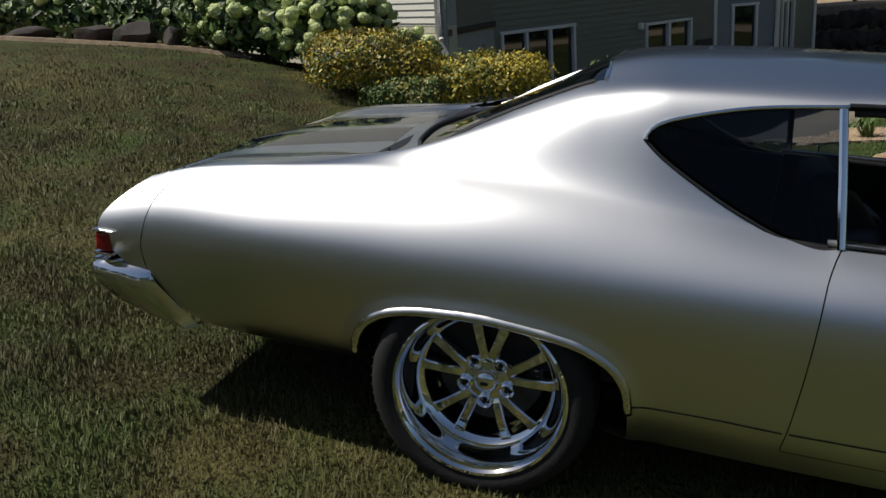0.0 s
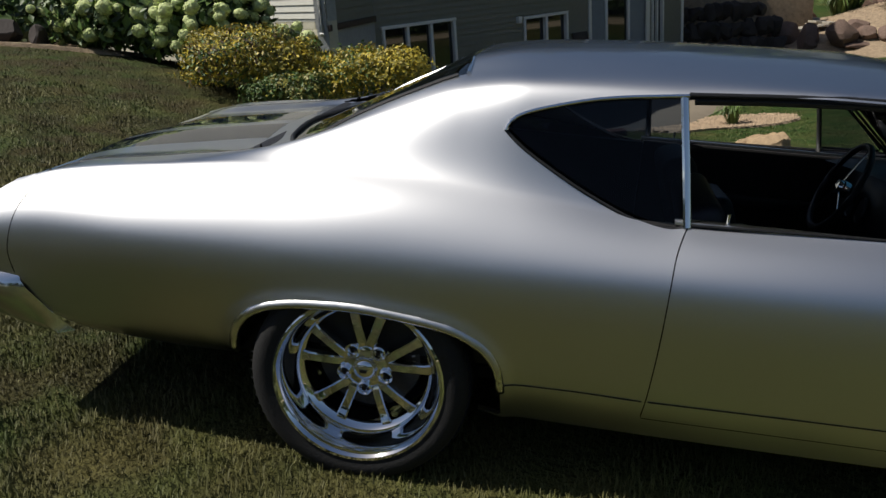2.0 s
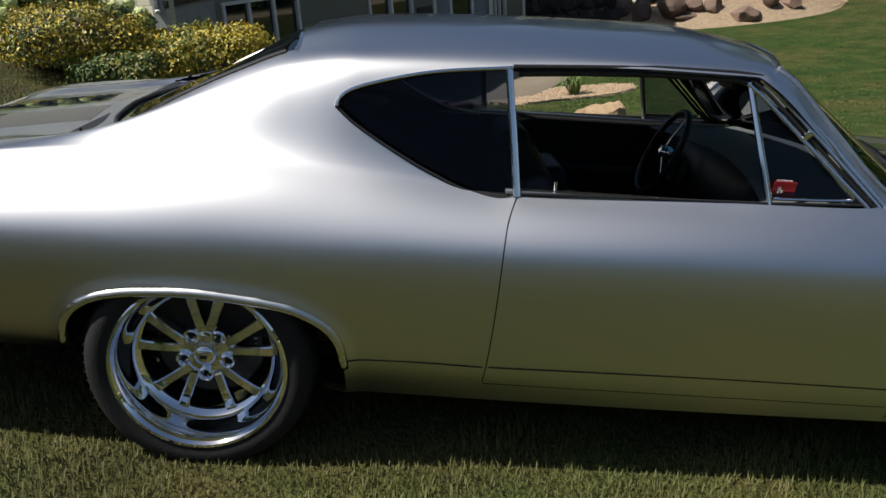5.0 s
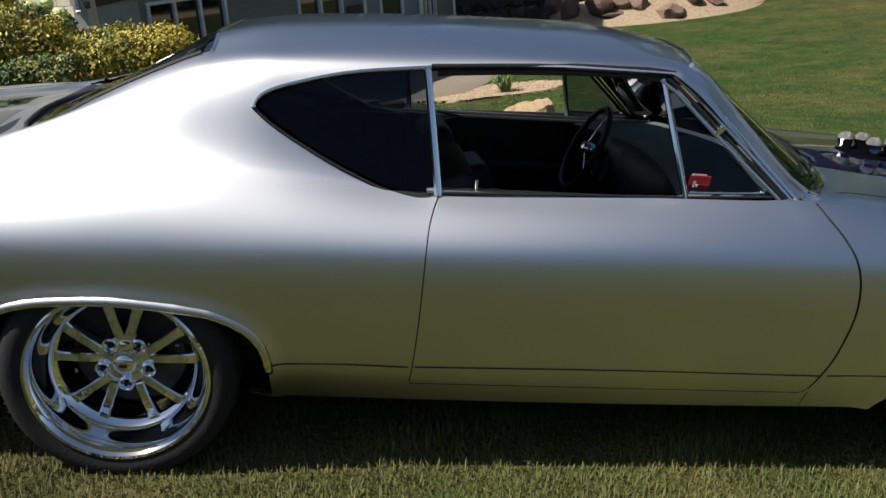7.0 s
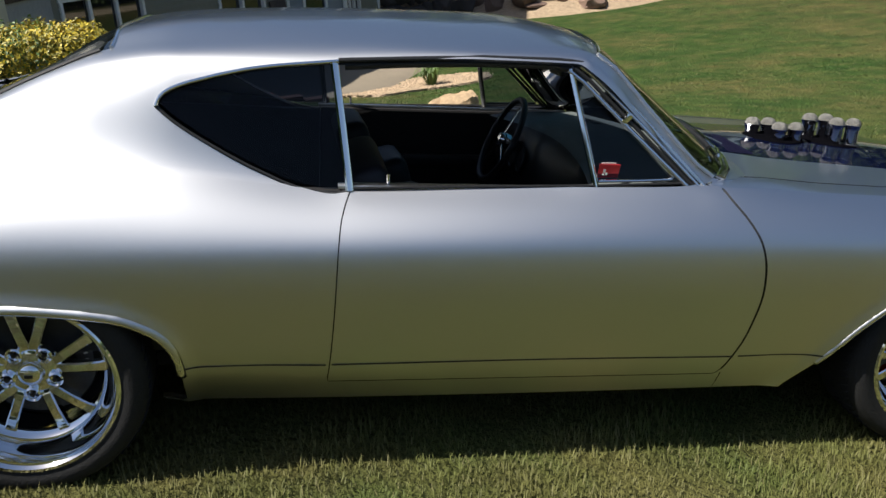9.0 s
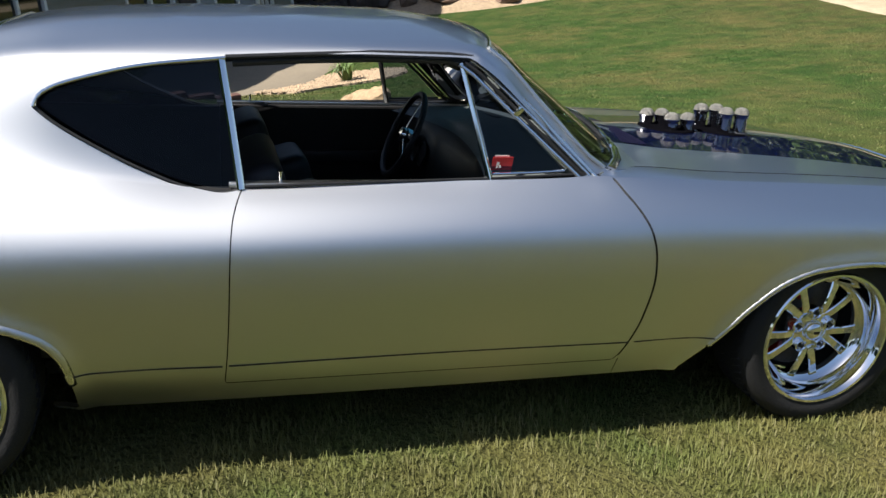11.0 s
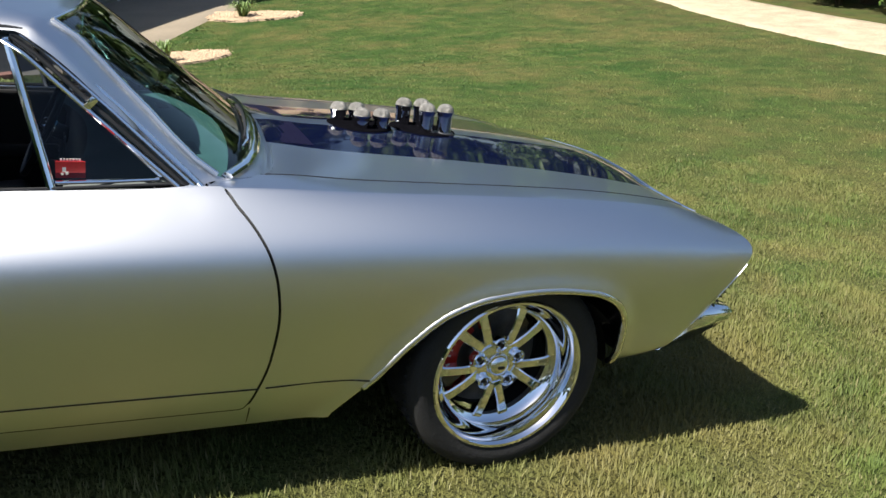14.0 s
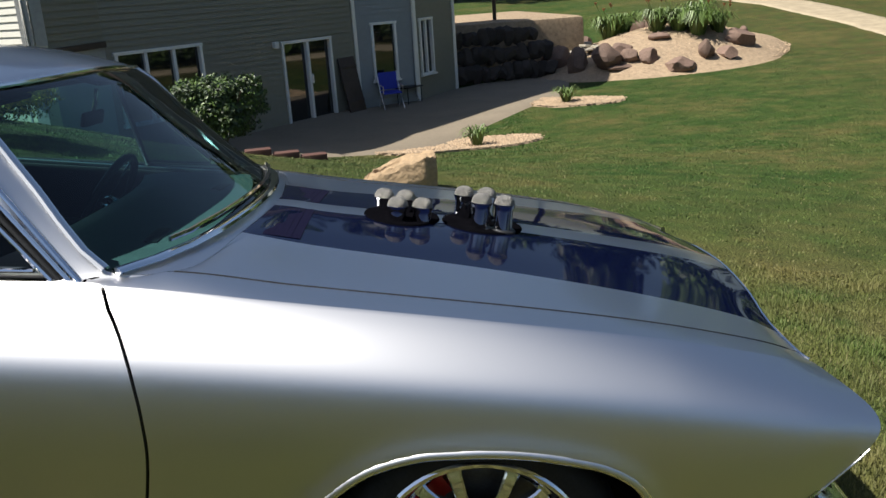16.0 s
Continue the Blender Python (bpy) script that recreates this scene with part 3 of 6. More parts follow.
for s in (-1, 1):
    # low crease's shadow line as thin black bars, seam of the tail extension
    for a, b in ((0.41, 0.81), (0.828, 2.10), (2.118, 2.415)):
        part("crease_line", strip_on([(a, 0.349), (0.5 * (a + b), 0.353), (b, 0.348)], 0.0032, s, -0.0012), BLACK, car)
    part("tail_seam", strip_on([(-1.065, 0.825), (-1.085, 0.78), (-1.112, 0.74), (-1.14, 0.65), (-1.155, 0.57), (-1.15, 0.50)], 0.0022, s, -0.0008), BLACK, car)

    for arch in (ARCH_REAR, ARCH_FRONT):
        ring = [p for p in dense(arch, 0.012, False) if p[1] > 0.31]
        part("arch_lip", tube(bmesh.new(), [side_at(x, z, -0.0095 if arch is ARCH_REAR else -0.009, s) for x, z in ring], 0.0165 if arch is ARCH_REAR else 0.0125, 16), SILVER, car, smooth=180)
    # dark jamb behind the door's gap
    ring = dense(DOOR + [(1.4, 0.85)], 0.03)
    part("door_jamb", tube(bmesh.new(), [side_at(x, z, -0.022, s) for x, z in ring if z < 0.835], 0.011, 6), UNDER, car)
    # side windows: tinted rear quarter pane, post, open door window, vent pane
    q = [(0.352, 1.073), (0.37, 1.105), (0.472, 1.14), (0.631, 1.178), (0.815, 1.20), (0.868, 0.86), (0.826, 0.856), (0.742, 0.869), (0.623, 0.914), (0.486, 0.983), (0.39, 1.044)]
    bm = bmesh.new()
    bm.faces.new([bm.verts.new(win(x, z, s, 0.02)) for x, z in dense(q, 0.02)])
    pane = part("quarter_glass", bm, TINT, car, "smoked glass", smooth=0)
    pane.visible_shadow = False
    edge = [(0.84, 1.207), (0.631, 1.184), (0.472, 1.149), (0.375, 1.115), (0.35, 1.094), (0.341, 1.073)]
    part("window_trim", tube(bmesh.new(), [win(x, z, s, -0.004) for x, z in dense(edge, 0.015, False)], 0.005), CHROME, car, "thin chrome strip")
    low = [(0.341, 1.073), (0.385, 1.036), (0.486, 0.974), (0.623, 0.905), (0.742, 0.860), (0.826, 0.848), (0.87, 0.854)]
    part("window_seal", tube(bmesh.new(), [win(x, z, s, 0.002) for x, z in dense(low, 0.015, False)], 0.005), BLACK, car)
    part("window_post", tube(bmesh.new(), [win(0.874, 0.856, s, 0.0), win(0.852, 1.03, s, 0.0), win(0.828, 1.206, s, 0.002)], 0.009, 8, flat=1.4), CHROME if s < 0 else BLACK, car, "chrome window post" if s < 0 else "dark window post")
    part("belt_trim", tube(bmesh.new(), [win(x, z, s, -0.001) for x, z in ((0.885, 0.864), (1.2, 0.872), (1.6, 0.880), (1.95, 0.893))], 0.0045), BLACK, car)
    part("drip_rail", tube(bmesh.new(), [win(x, z, s, -0.003) for x, z in ((0.84, 1.209), (1.05, 1.221), (1.26, 1.232), (1.48, 1.233), (1.56, 1.228))], 0.007), BLACK, car)
    part("door_seal", tube(bmesh.new(), [win(x, z, s, 0.022) for x, z in ((0.86, 1.192), (1.05, 1.205), (1.26, 1.214), (1.48, 1.214), (1.53, 1.205))], 0.013), BLACK, car)
    for d, r, m_ in ((0.0, 0.007, CHROME), (0.022, 0.006, BLACK), (0.042, 0.007, CHROME), (-0.022, 0.006, CHROME)):
        part("pillar_trim", tube(bmesh.new(), [win(1.555 - d * 0.9, 1.218 - d * 0.3, s, 0.0), win(1.60 - d * 0.9, 1.188 - d * 0.3, s, 0.0), win(1.745 - d * 0.9, 1.06 - d * 0.3, s, 0.0), win(1.935 - d * 0.9, 0.885, s, -0.002)], r, 8, flat=1.3), m_ if s < 0 else BLACK, car)
    bm = bmesh.new()
    bm.faces.new([bm.verts.new(win(x, z, s, 0.016)) for x, z in ((1.612, 0.886), (1.535, 1.19), (1.56, 1.175), (1.70, 1.045), (1.86, 0.893))])
    vent = part("vent_window", bm, TINT, car, "smoked glass", smooth=0)
    vent.visible_shadow = False
    part("vent_post", tube(bmesh.new(), [win(1.610, 0.874, s, 0.004), win(1.567, 1.045, s, 0.004), win(1.526, 1.208, s, 0.004)], 0.009, 8, flat=1.3), CHROME if s < 0 else BLACK, car, "chrome window post" if s < 0 else "dark window post")
    part("vent_frame", tube(bmesh.new(), [win(x, z, s, 0.006) for x, z in ((1.618, 0.892), (1.74, 0.895), (1.852, 0.900), (1.858, 0.906), (1.72, 1.035), (1.572, 1.168))], 0.005), CHROME if s < 0 else BLACK, car, "thin chrome frame" if s < 0 else "thin dark frame")
    part("vent_latch", boxed((0.02, 0.02, 0.035), Matrix.Translation(win(1.70, 1.075, s, -0.004)) @ pose(0, 0, 0, 0, 42, 0), 0.006), CHROME, car)
    part("lock_knob", cyl(bmesh.new(), 0.004, 0.006, 0.028, Matrix.Translation((0.985, s * 0.785, 0.888)), 10), CHROME, car)
    # inside of the door and flank
    part("door_card", boxed((1.16, 0.05, 0.46), Matrix.Translation((1.43, s * 0.795, 0.63)) @ pose(0, 0, 0, s * 3, 0, 0), 0.012), DOOR_CARD, car)
    part("door_top", boxed((1.16, 0.035, 0.012), Matrix.Translation((1.42, s * 0.786, 0.866)), 0.004), SILVER, car)
    part("rear_side_trim", boxed((1.10, 0.04, 0.50), Matrix.Translation((0.30, s * 0.76, 0.60)), 0.01), DOOR_CARD, car)
    part("armrest", boxed((0.5, 0.06, 0.06), Matrix.Translation((1.4, s * 0.755, 0.62)), 0.02, 3), VINYL, car)

# sticker inside the vent window on the kerb side
part("sticker", boxed((0.066, 0.0015, 0.046), Matrix.Translation(win(1.652, 0.920, -1, 0.012)) @ pose(0, 0, 0, 16, 0, 0)), mat("sticker_red", (0.55, 0.02, 0.03), 0.4, noise_scale=60, vary=0.2), car, "small red sticker")
STICKER_WHITE = mat("sticker_white", (0.75, 0.72, 0.70), 0.5, noise_scale=60, vary=0.1)
for k, (dx, dz, w, h) in enumerate(((-0.014, 0.0, 0.008, 0.012), (-0.008, -0.008, 0.006, 0.008), (-0.018, -0.010, 0.005, 0.005))):
    part("sticker_mark", boxed((w, 0.0015, h), Matrix.Translation(win(1.652 + dx, 0.920 + dz, -1, 0.0105)) @ pose(0, 0, 0, 16, 0, 0)), STICKER_WHITE, car)
for k in range(7):
    part("sticker_bar", boxed((0.0045, 0.0015, 0.006), Matrix.Translation(win(1.632 + k * 0.0068, 0.942, -1, 0.0115)) @ pose(0, 0, 0, 16, 0, 0)), STICKER_WHITE, car)

# screens: bright surround and wipers
wi, we = ui[1.595], ui[1.97]
for s in (-1, 1):
    line = [GRID[i, edge_row] * [1, s, 1] + NORMAL[i, edge_row] * [0.004, 0.004 * s, 0.004] for i in range(wi, we + 1, 4)]
    part("windshield_trim", tube(bmesh.new(), line, 0.008, 8, flat=1.6), SILVER, car)
    rear = [GRID[i, edge_row] * [1, s, 1] + NORMAL[i, edge_row] * [0.004, 0.004 * s, 0.004] for i in range(ui[-0.33], ui[0.2] + 1, 4)]
    part("rear_window_molding", tube(bmesh.new(), rear, 0.006 if s < 0 else 0.014, 8, flat=1.5), BLACK if s < 0 else SILVER, car)


def across(i, out=0.004):
    half = [GRID[i, j] + NORMAL[i, j] * out for j in range(edge_row, GRID.shape[1], 3)]
    return [p * [1, -1, 1] for p in half] + [p for p in half[::-1]]


part("header_trim", tube(bmesh.new(), across(wi), 0.007), SILVER, car)
part("cowl_trim", tube(bmesh.new(), across(we, 0.006), 0.009, flat=1.8), CHROME, car)
part("rear_glass_lower_trim", tube(bmesh.new(), across(ui[-0.33], 0.004), 0.008), BLACK, car)
part("rear_glass_upper_trim", tube(bmesh.new(), across(ui[0.2], 0.003), 0.006), CHROME, car)
for y0, y1 in ((-0.60, -0.02), (-0.02, 0.56)):
    pts = []
    for k in range(9):
        y = y0 + (y1 - y0) * k / 8
        row = we - 3
        j = int(np.argmin(abs(GRID[row, edge_row:, 1] - abs(y)))) + edge_row
        pts.append(Vector(GRID[row, j] + NORMAL[row, j] * 0.018) * 1.0)
        pts[-1].y = y
    w = part("wiper", tube(bmesh.new(), pts, 0.007, 6, flat=0.7), CHROME, car, "chrome wiper arm")
    part("wiper_blade", tube(bmesh.new(), [p + Vector((-0.006, 0, -0.010)) for p in pts[2:]], 0.005, 6), BLACK, w)

# ---- underside and wheel housings ----
part("floor_pan", boxed((4.3, 1.16, 0.12), pose(1.05, 0, 0.255), 0.03), UNDER, car)
for s in (-1, 1):
    part("sill_box", boxed((1.86, 0.22, 0.13), pose(1.37, s * 0.58, 0.30), 0.02), UNDER, car)
    for x0, r in ((0.0, 0.47), (2.80, 0.475)):
        bm = bmesh.new()
        arc = [(x0 + r * 1.0 * math.cos(a), 0.26 + (0.36 if x0 > 1 else 0.315) / 0.47 * r * math.sin(a)) for a in np.linspace(0.02, math.pi - 0.02, 28)]
        outer = [bm.verts.new((x, s * (0.90 if z > 0.46 else 0.80), z)) for x, z in arc]
        inner = [bm.verts.new((x, s * 0.60, z)) for x, z in arc]
        for a in range(len(arc) - 1):
            bm.faces.new((outer[a], outer[a + 1], inner[a + 1], inner[a]))
        bm.faces.new(inner)
        part("wheel_housing", bm, UNDER, car)

# ---- wheels ----
def build_wheel(x, s, tyre_r, rim_r, width, lip_y, dish, turn, axle_z):
    """A deep polished wheel with ten spokes in pairs, its tyre, brake and nuts. Local z points outwards."""
    base = Matrix.Translation((x, s * lip_y, axle_z)) @ pose(0, 0, 0, 90 if s < 0 else -90, 0, 0) @ pose(0, 0, 0, 0, 0, turn)
    bm = lathe(bmesh.new(), [(rim_r - 0.012, 0.004), (rim_r + 0.004, 0.006), (rim_r + 0.022, 0.012), (tyre_r - 0.035, 0.014), (tyre_r - 0.014, 0.002), (tyre_r - 0.003, -0.018), (tyre_r, -0.05), (tyre_r, -width + 0.05), (tyre_r - 0.02, -width), (rim_r, -width - 0.005)], 96)
    tyre = part("tyre", bm, RUBBER, wheel_root(s, x), "black low-profile tyre", at=base)
    w = tyre.parent
    bm = bmesh.new()
    for k in range(72):
        a = 2 * math.pi * k / 72
        for z0, dz in ((-0.045, -0.05), (-width * 0.55, -0.06)):
            box(bm, (0.006, 0.004, 0.05), pose(0, 0, 0, 0, 0, math.degrees(a)) @ Matrix.Translation((tyre_r + 0.001, 0, z0)) @ pose(0, 0, 0, 28, 0, 0))
    tagged(part("tread", bm, RUBBER, tyre), kind="stuff")
    prof = [(rim_r - 0.013, -0.014), (rim_r + 0.004, -0.004), (rim_r + 0.006, 0.006), (rim_r, 0.011), (rim_r - 0.008, 0.010), (rim_r - 0.014, 0.002), (rim_r - 0.021, -0.010), (rim_r - 0.029, -dish * 0.55), (rim_r - 0.036, -dish * 0.85), (rim_r - 0.050, -dish - 0.002), (rim_r - 0.060, -dish - 0.008), (rim_r - 0.062, -dish - 0.022), (rim_r - 0.050, -dish - 0.045), (rim_r - 0.045, -width)]
    part("rim", lathe(bmesh.new(), prof, 96), CHROME, w, "polished chrome rim", at=base)
    hub_z = -dish + 0.004
    bm = bmesh.new()
    lathe(bm, [(0.0, hub_z), (0.052, hub_z - 0.004), (0.080, hub_z - 0.010), (0.088, hub_z - 0.018), (0.080, hub_z - 0.05)], 48)
    part("hub", bm, CHROME, w, at=base)
    tip = rim_r - 0.046
    for k in range(10):
        pair, sgn = k // 2, (-1 if k % 2 else 1)
        mid = math.radians(36 + 72 * pair)
        a0, a1 = mid + sgn * math.radians(8.0), mid + sgn * math.radians(14.5)
        p0 = Vector((0.066 * math.cos(a0), 0.066 * math.sin(a0), hub_z - 0.006))
        p1 = Vector((tip * math.cos(a1), tip * math.sin(a1), -dish - 0.002))
        d = (p1 - p0).normalized()
        n = Vector((0, 0, 1)).cross(d)
        bm = bmesh.new()
        rings = []
        for f, wd, dp, rise in ((0, 0.015, 0.036, -0.002), (0.15, 0.0150, 0.034, 0.006), (0.45, 0.0145, 0.030, 0.007), (0.8, 0.0160, 0.028, 0.003), (1.0, 0.0205, 0.028, -0.004)):
            c = p0.lerp(p1, f) + Vector((0, 0, rise))
            rings.append([bm.verts.new(c + n * wd * u + Vector((0, 0, v))) for u, v in ((-1, -dp), (-1, -0.004), (-0.72, 0.0), (0.72, 0.0), (1, -0.004), (1, -dp))])
        for a, b in zip(rings, rings[1:]):
            for m in range(6):
                bm.faces.new((a[m], b[m], b[(m + 1) % 6], a[(m + 1) % 6]))
        bm.faces.new(rings[0])
        bm.faces.new(rings[-1][::-1])
        bmesh.ops.recalc_face_normals(bm, faces=bm.faces)
        part("spoke", bm, CHROME, w, smooth=30, at=base)
    for k in range(5):
        a = math.radians(72 * k)
        c = Matrix.Translation((0.068 * math.cos(a), 0.068 * math.sin(a), hub_z + 0.002))
        seat = part("nut_seat", lathe(bmesh.new(), [(0.0, -0.014), (0.0145, -0.014), (0.0145, 0.004), (0.0185, 0.008), (0.0235, 0.004), (0.026, -0.022)], 20), CHROME, w, at=base @ c)
        part("lug_nut", cyl(bmesh.new(), 0.0085, 0.007, 0.012, pose(0, 0, 0.0), 6), BLACK, seat)
    cap = part("center_cap", lathe(bmesh.new(), [(0.0, 0.026), (0.015, 0.0245), (0.028, 0.020), (0.035, 0.012), (0.038, 0.0), (0.040, -0.012)], 40, Matrix.Translation((0, 0, hub_z))), CHROME, w, "chrome cap", at=base)
    part("cap_emblem", boxed((0.022, 0.010, 0.002), pose(0, 0, hub_z + 0.0265, 0, 0, -turn), 0.0008), BLACK, cap)
    disc = part("brake_disc", lathe(bmesh.new(), [(0.05, -dish - 0.075), (0.165, -dish - 0.075), (0.168, -dish - 0.08), (0.168, -dish - 0.10), (0.05, -dish - 0.10)], 64), IRON, w, at=base)
    bm = bmesh.new()
    arc = [math.radians(a) for a in range(-32, 33, 8)]
    rr = [[bm.verts.new((r * math.cos(a), r * math.sin(a), z)) for r, z in ((0.115, -dish - 0.05), (0.165, -dish - 0.046), (0.178, -dish - 0.06), (0.178, -dish - 0.11), (0.115, -dish - 0.11))] for a in arc]
    for a, b in zip(rr, rr[1:]):
        for m in range(5):
            bm.faces.new((a[m], b[m], b[(m + 1) % 5], a[(m + 1) % 5]))
    bm.faces.new(rr[0])
    bm.faces.new(rr[-1][::-1])
    bmesh.ops.recalc_face_normals(bm, faces=bm.faces)
    where = 158 if x > 1 else 22
    cal = part("brake_caliper", bm, RED if x > 1 else IRON, w, "red brake caliper" if x > 1 else "dark iron brake caliper", at=base @ pose(0, 0, 0, 0, 0, where - turn if s < 0 else -where - turn + 180))
    for k in range(5):
        part("caliper_mark", boxed((0.011, 0.005, 0.001), pose(0.145 * math.cos(radians(-16 + 8 * k)), 0.145 * math.sin(radians(-16 + 8 * k)), -dish - 0.0465, 0, 0, -16 + 8 * k)), STICKER_WHITE, cal)
    # black disc added behind the spokes for the shade inside the wheel
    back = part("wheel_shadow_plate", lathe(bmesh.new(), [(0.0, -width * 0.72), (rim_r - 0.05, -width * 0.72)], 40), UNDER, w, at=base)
    return w


def wheel_root(s, x):
    ob = new("wheel")
    ob.parent = car
    return tagged(ob, "polished deep-dish alloy wheel with a low tyre")


for s in (-1, 1):
    build_wheel(-0.022, s, 0.335, 0.258, 0.33, 0.93, 0.105, 54 if s < 0 else 20, 0.312)
    build_wheel(2.855, s, 0.325, 0.243, 0.25, 0.90, 0.078, 19 if s < 0 else 10, 0.318)

# dark gaps beside the hood and the trunk lid
for s in (-1, 1):
    for a, b in ((2.13, 3.64), (-1.26, -0.43)):
        run = [i for i in range(len(KNOTS)) if a <= KNOTS[i] <= b][::4]
        part("panel_gap", tube(bmesh.new(), [GRID[i, drip_row] * [1, s, 1] - NORMAL[i, drip_row] * [0.0005, 0.0005 * s, 0.0005] for i in run], 0.0026, 6), BLACK, car)

# ---- tail: bumper, lamps, closing panel ----
def bumper(zs, outs, ends, half, wrap, name, label, roll=0.045):
    bm = bmesh.new()
    cols = []
    ys = [-half + 2 * half * k / 60 for k in range(61)]
    for y in ys:
        t = max(0.0, (abs(y) - (half - wrap)) / wrap)
        f = 1 - math.sqrt(max(0.0, 1 - t * t))
        cols.append([bm.verts.new((o + (e - o) * f, y - math.copysign(roll * t * max(0.0, (z - zs[0] + 0.045) / 0.045) + 0.5 * max(0.0, 0.46 - z), y), z)) for z, o, e in zip(zs, outs, ends)])
    back = [(e - (0.04 if o > e else -0.04)) for o, e in zip(outs, ends)]
    cols = [[bm.verts.new((x, -half * 0.96 + 0.5 * max(0.0, 0.46 - z), z)) for x, z in zip(back, zs)]] + cols + [[bm.verts.new((x, half * 0.96 - 0.5 * max(0.0, 0.46 - z), z)) for x, z in zip(back, zs)]]
    for a, b in zip(cols, cols[1:]):
        for m in range(len(zs) - 1):
            bm.faces.new((a[m], b[m], b[m + 1], a[m + 1]))
    bmesh.ops.recalc_face_normals(bm, faces=bm.faces)
    bmesh.ops.solidify(bm, geom=bm.faces, thickness=0.004)
    return part(name, bm, BRIGHTWORK, car, label, smooth=60)


bumper((0.505, 0.497, 0.48, 0.45, 0.41, 0.37, 0.33, 0.30, 0.285), (-1.25, -1.34, -1.375, -1.385, -1.375, -1.345, -1.285, -1.21, -1.16), (-1.16, -1.175, -1.18, -1.165, -1.14, -1.12, -1.095, -1.07, -1.055), 0.893, 0.055, "rear_bumper", "chrome rear bumper")
end = GRID[0, : ROW_AT[8]]
bm = bmesh.new()
left = [bm.verts.new(p * [1, -0.99, 1] + [0.012, 0, 0]) for p in end[::2]]
right = [bm.verts.new(p * [1, 0.99, 1] + [0.012, 0, 0]) for p in end[::2]]
for k in range(len(left) - 1):
    bm.faces.new((left[k], right[k], right[k + 1], left[k + 1]))
part("tail_panel", bm, SILVER, car)
for s in (-1, 1):
    lamp = part("tail_light", boxed((0.055, 0.40, 0.062), Matrix.Translation((-1.302, s * 0.672, 0.572)), 0.008), LENS_RED, car, "red tail light lens")
    for z, h in ((0.609, 0.007), (0.533, 0.009), (0.515, 0.006)):
        part("lamp_bezel", boxed((0.075, 0.42, h), Matrix.Translation((-1.298, s * 0.668, z)), 0.003), CHROME, lamp)

# ---- nose: panel, lamps, grille, bumper ----
endf = GRID[-1, : ROW_AT[8]]
bm = bmesh.new()
left = [bm.verts.new(p * [1, -0.985, 1] - [0.03, 0, 0]) for p in endf[::2]]
right = [bm.verts.new(p * [1, 0.985, 1] - [0.03, 0, 0]) for p in endf[::2]]
for k in range(len(left) - 1):
    bm.faces.new((left[k], right[k], right[k + 1], left[k + 1]))
part("nose_panel", bm, BLACK, car)
part("bonnet_lip", tube(bmesh.new(), [GRID[-1, j] * [1, -1, 1] + [0.004, 0, -0.002] for j in range(ROW_AT[7] + 10, GRID.shape[1], 3)] + [GRID[-1, j] + [0.004, 0, -0.002] for j in range(GRID.shape[1] - 1, ROW_AT[7] + 10, -3)], 0.005), CHROME, car)
for s in (-1, 1):
    bez = part("headlight_bezel", boxed((0.030, 0.46, 0.165), Matrix.Translation((3.590, s * 0.700, 0.580)) @ pose(0, 0, 0, 0, 36, 0), 0.02), CHROME, car, "ribbed bright headlight surround")
    for k in range(9):
        part("rib", boxed((0.012, 0.465, 0.006), Matrix.Translation((3.600 - (k - 4) * -0.0105, s * 0.700, 0.580 + (k - 4) * 0.0155)) @ pose(0, 0, 0, 0, 36, 0), 0.002), BLACK, bez)
    for y in (0.575, 0.755):
        m = Matrix.Translation((3.585, s * y, 0.588)) @ pose(0, 0, 0, 0, 80, 0)
        part("headlight", lathe(bmesh.new(), [(0.0, 0.030), (0.035, 0.026), (0.062, 0.012), (0.070, 0.0), (0.076, 0.004), (0.079, -0.02)], 36, m), mat("lamp_glass", (0.7, 0.72, 0.72), 0.05, 0.6, noise_scale=50, vary=0.1), bez, "round sealed-beam headlight")
    part("fender_edge_trim", tube(bmesh.new(), [p * [1, s, 1] + [0.0, 0.0, 0.0] for p in endf[ROW_AT[2] - 3 : ROW_AT[4] - 2]], 0.0025), SILVER, car)
grille = part("grille", boxed((0.02, 0.86, 0.15), Matrix.Translation((3.55, 0, 0.585)) @ pose(0, 0, 0, 0, 36, 0), 0.005), BLACK, car)
for k in range(7):
    part("grille_bar", boxed((0.012, 0.86, 0.005), Matrix.Translation((3.545 + k * 0.013, 0, 0.535 + k * 0.018))), CHROME, grille)
bumper((0.492, 0.486, 0.47, 0.44, 0.41, 0.38, 0.35, 0.335), (3.60, 3.675, 3.70, 3.69, 3.655, 3.62, 3.575, 3.53), (3.53, 3.545, 3.55, 3.52, 3.495, 3.47, 3.445, 3.43), 0.925, 0.05, "front_bumper", "chrome front bumper")
part("front_valance", boxed((0.02, 1.6, 0.10), Matrix.Translation((3.44, 0, 0.35)) @ pose(0, 0, 0, 0, 30, 0), 0.008), SILVER, car)

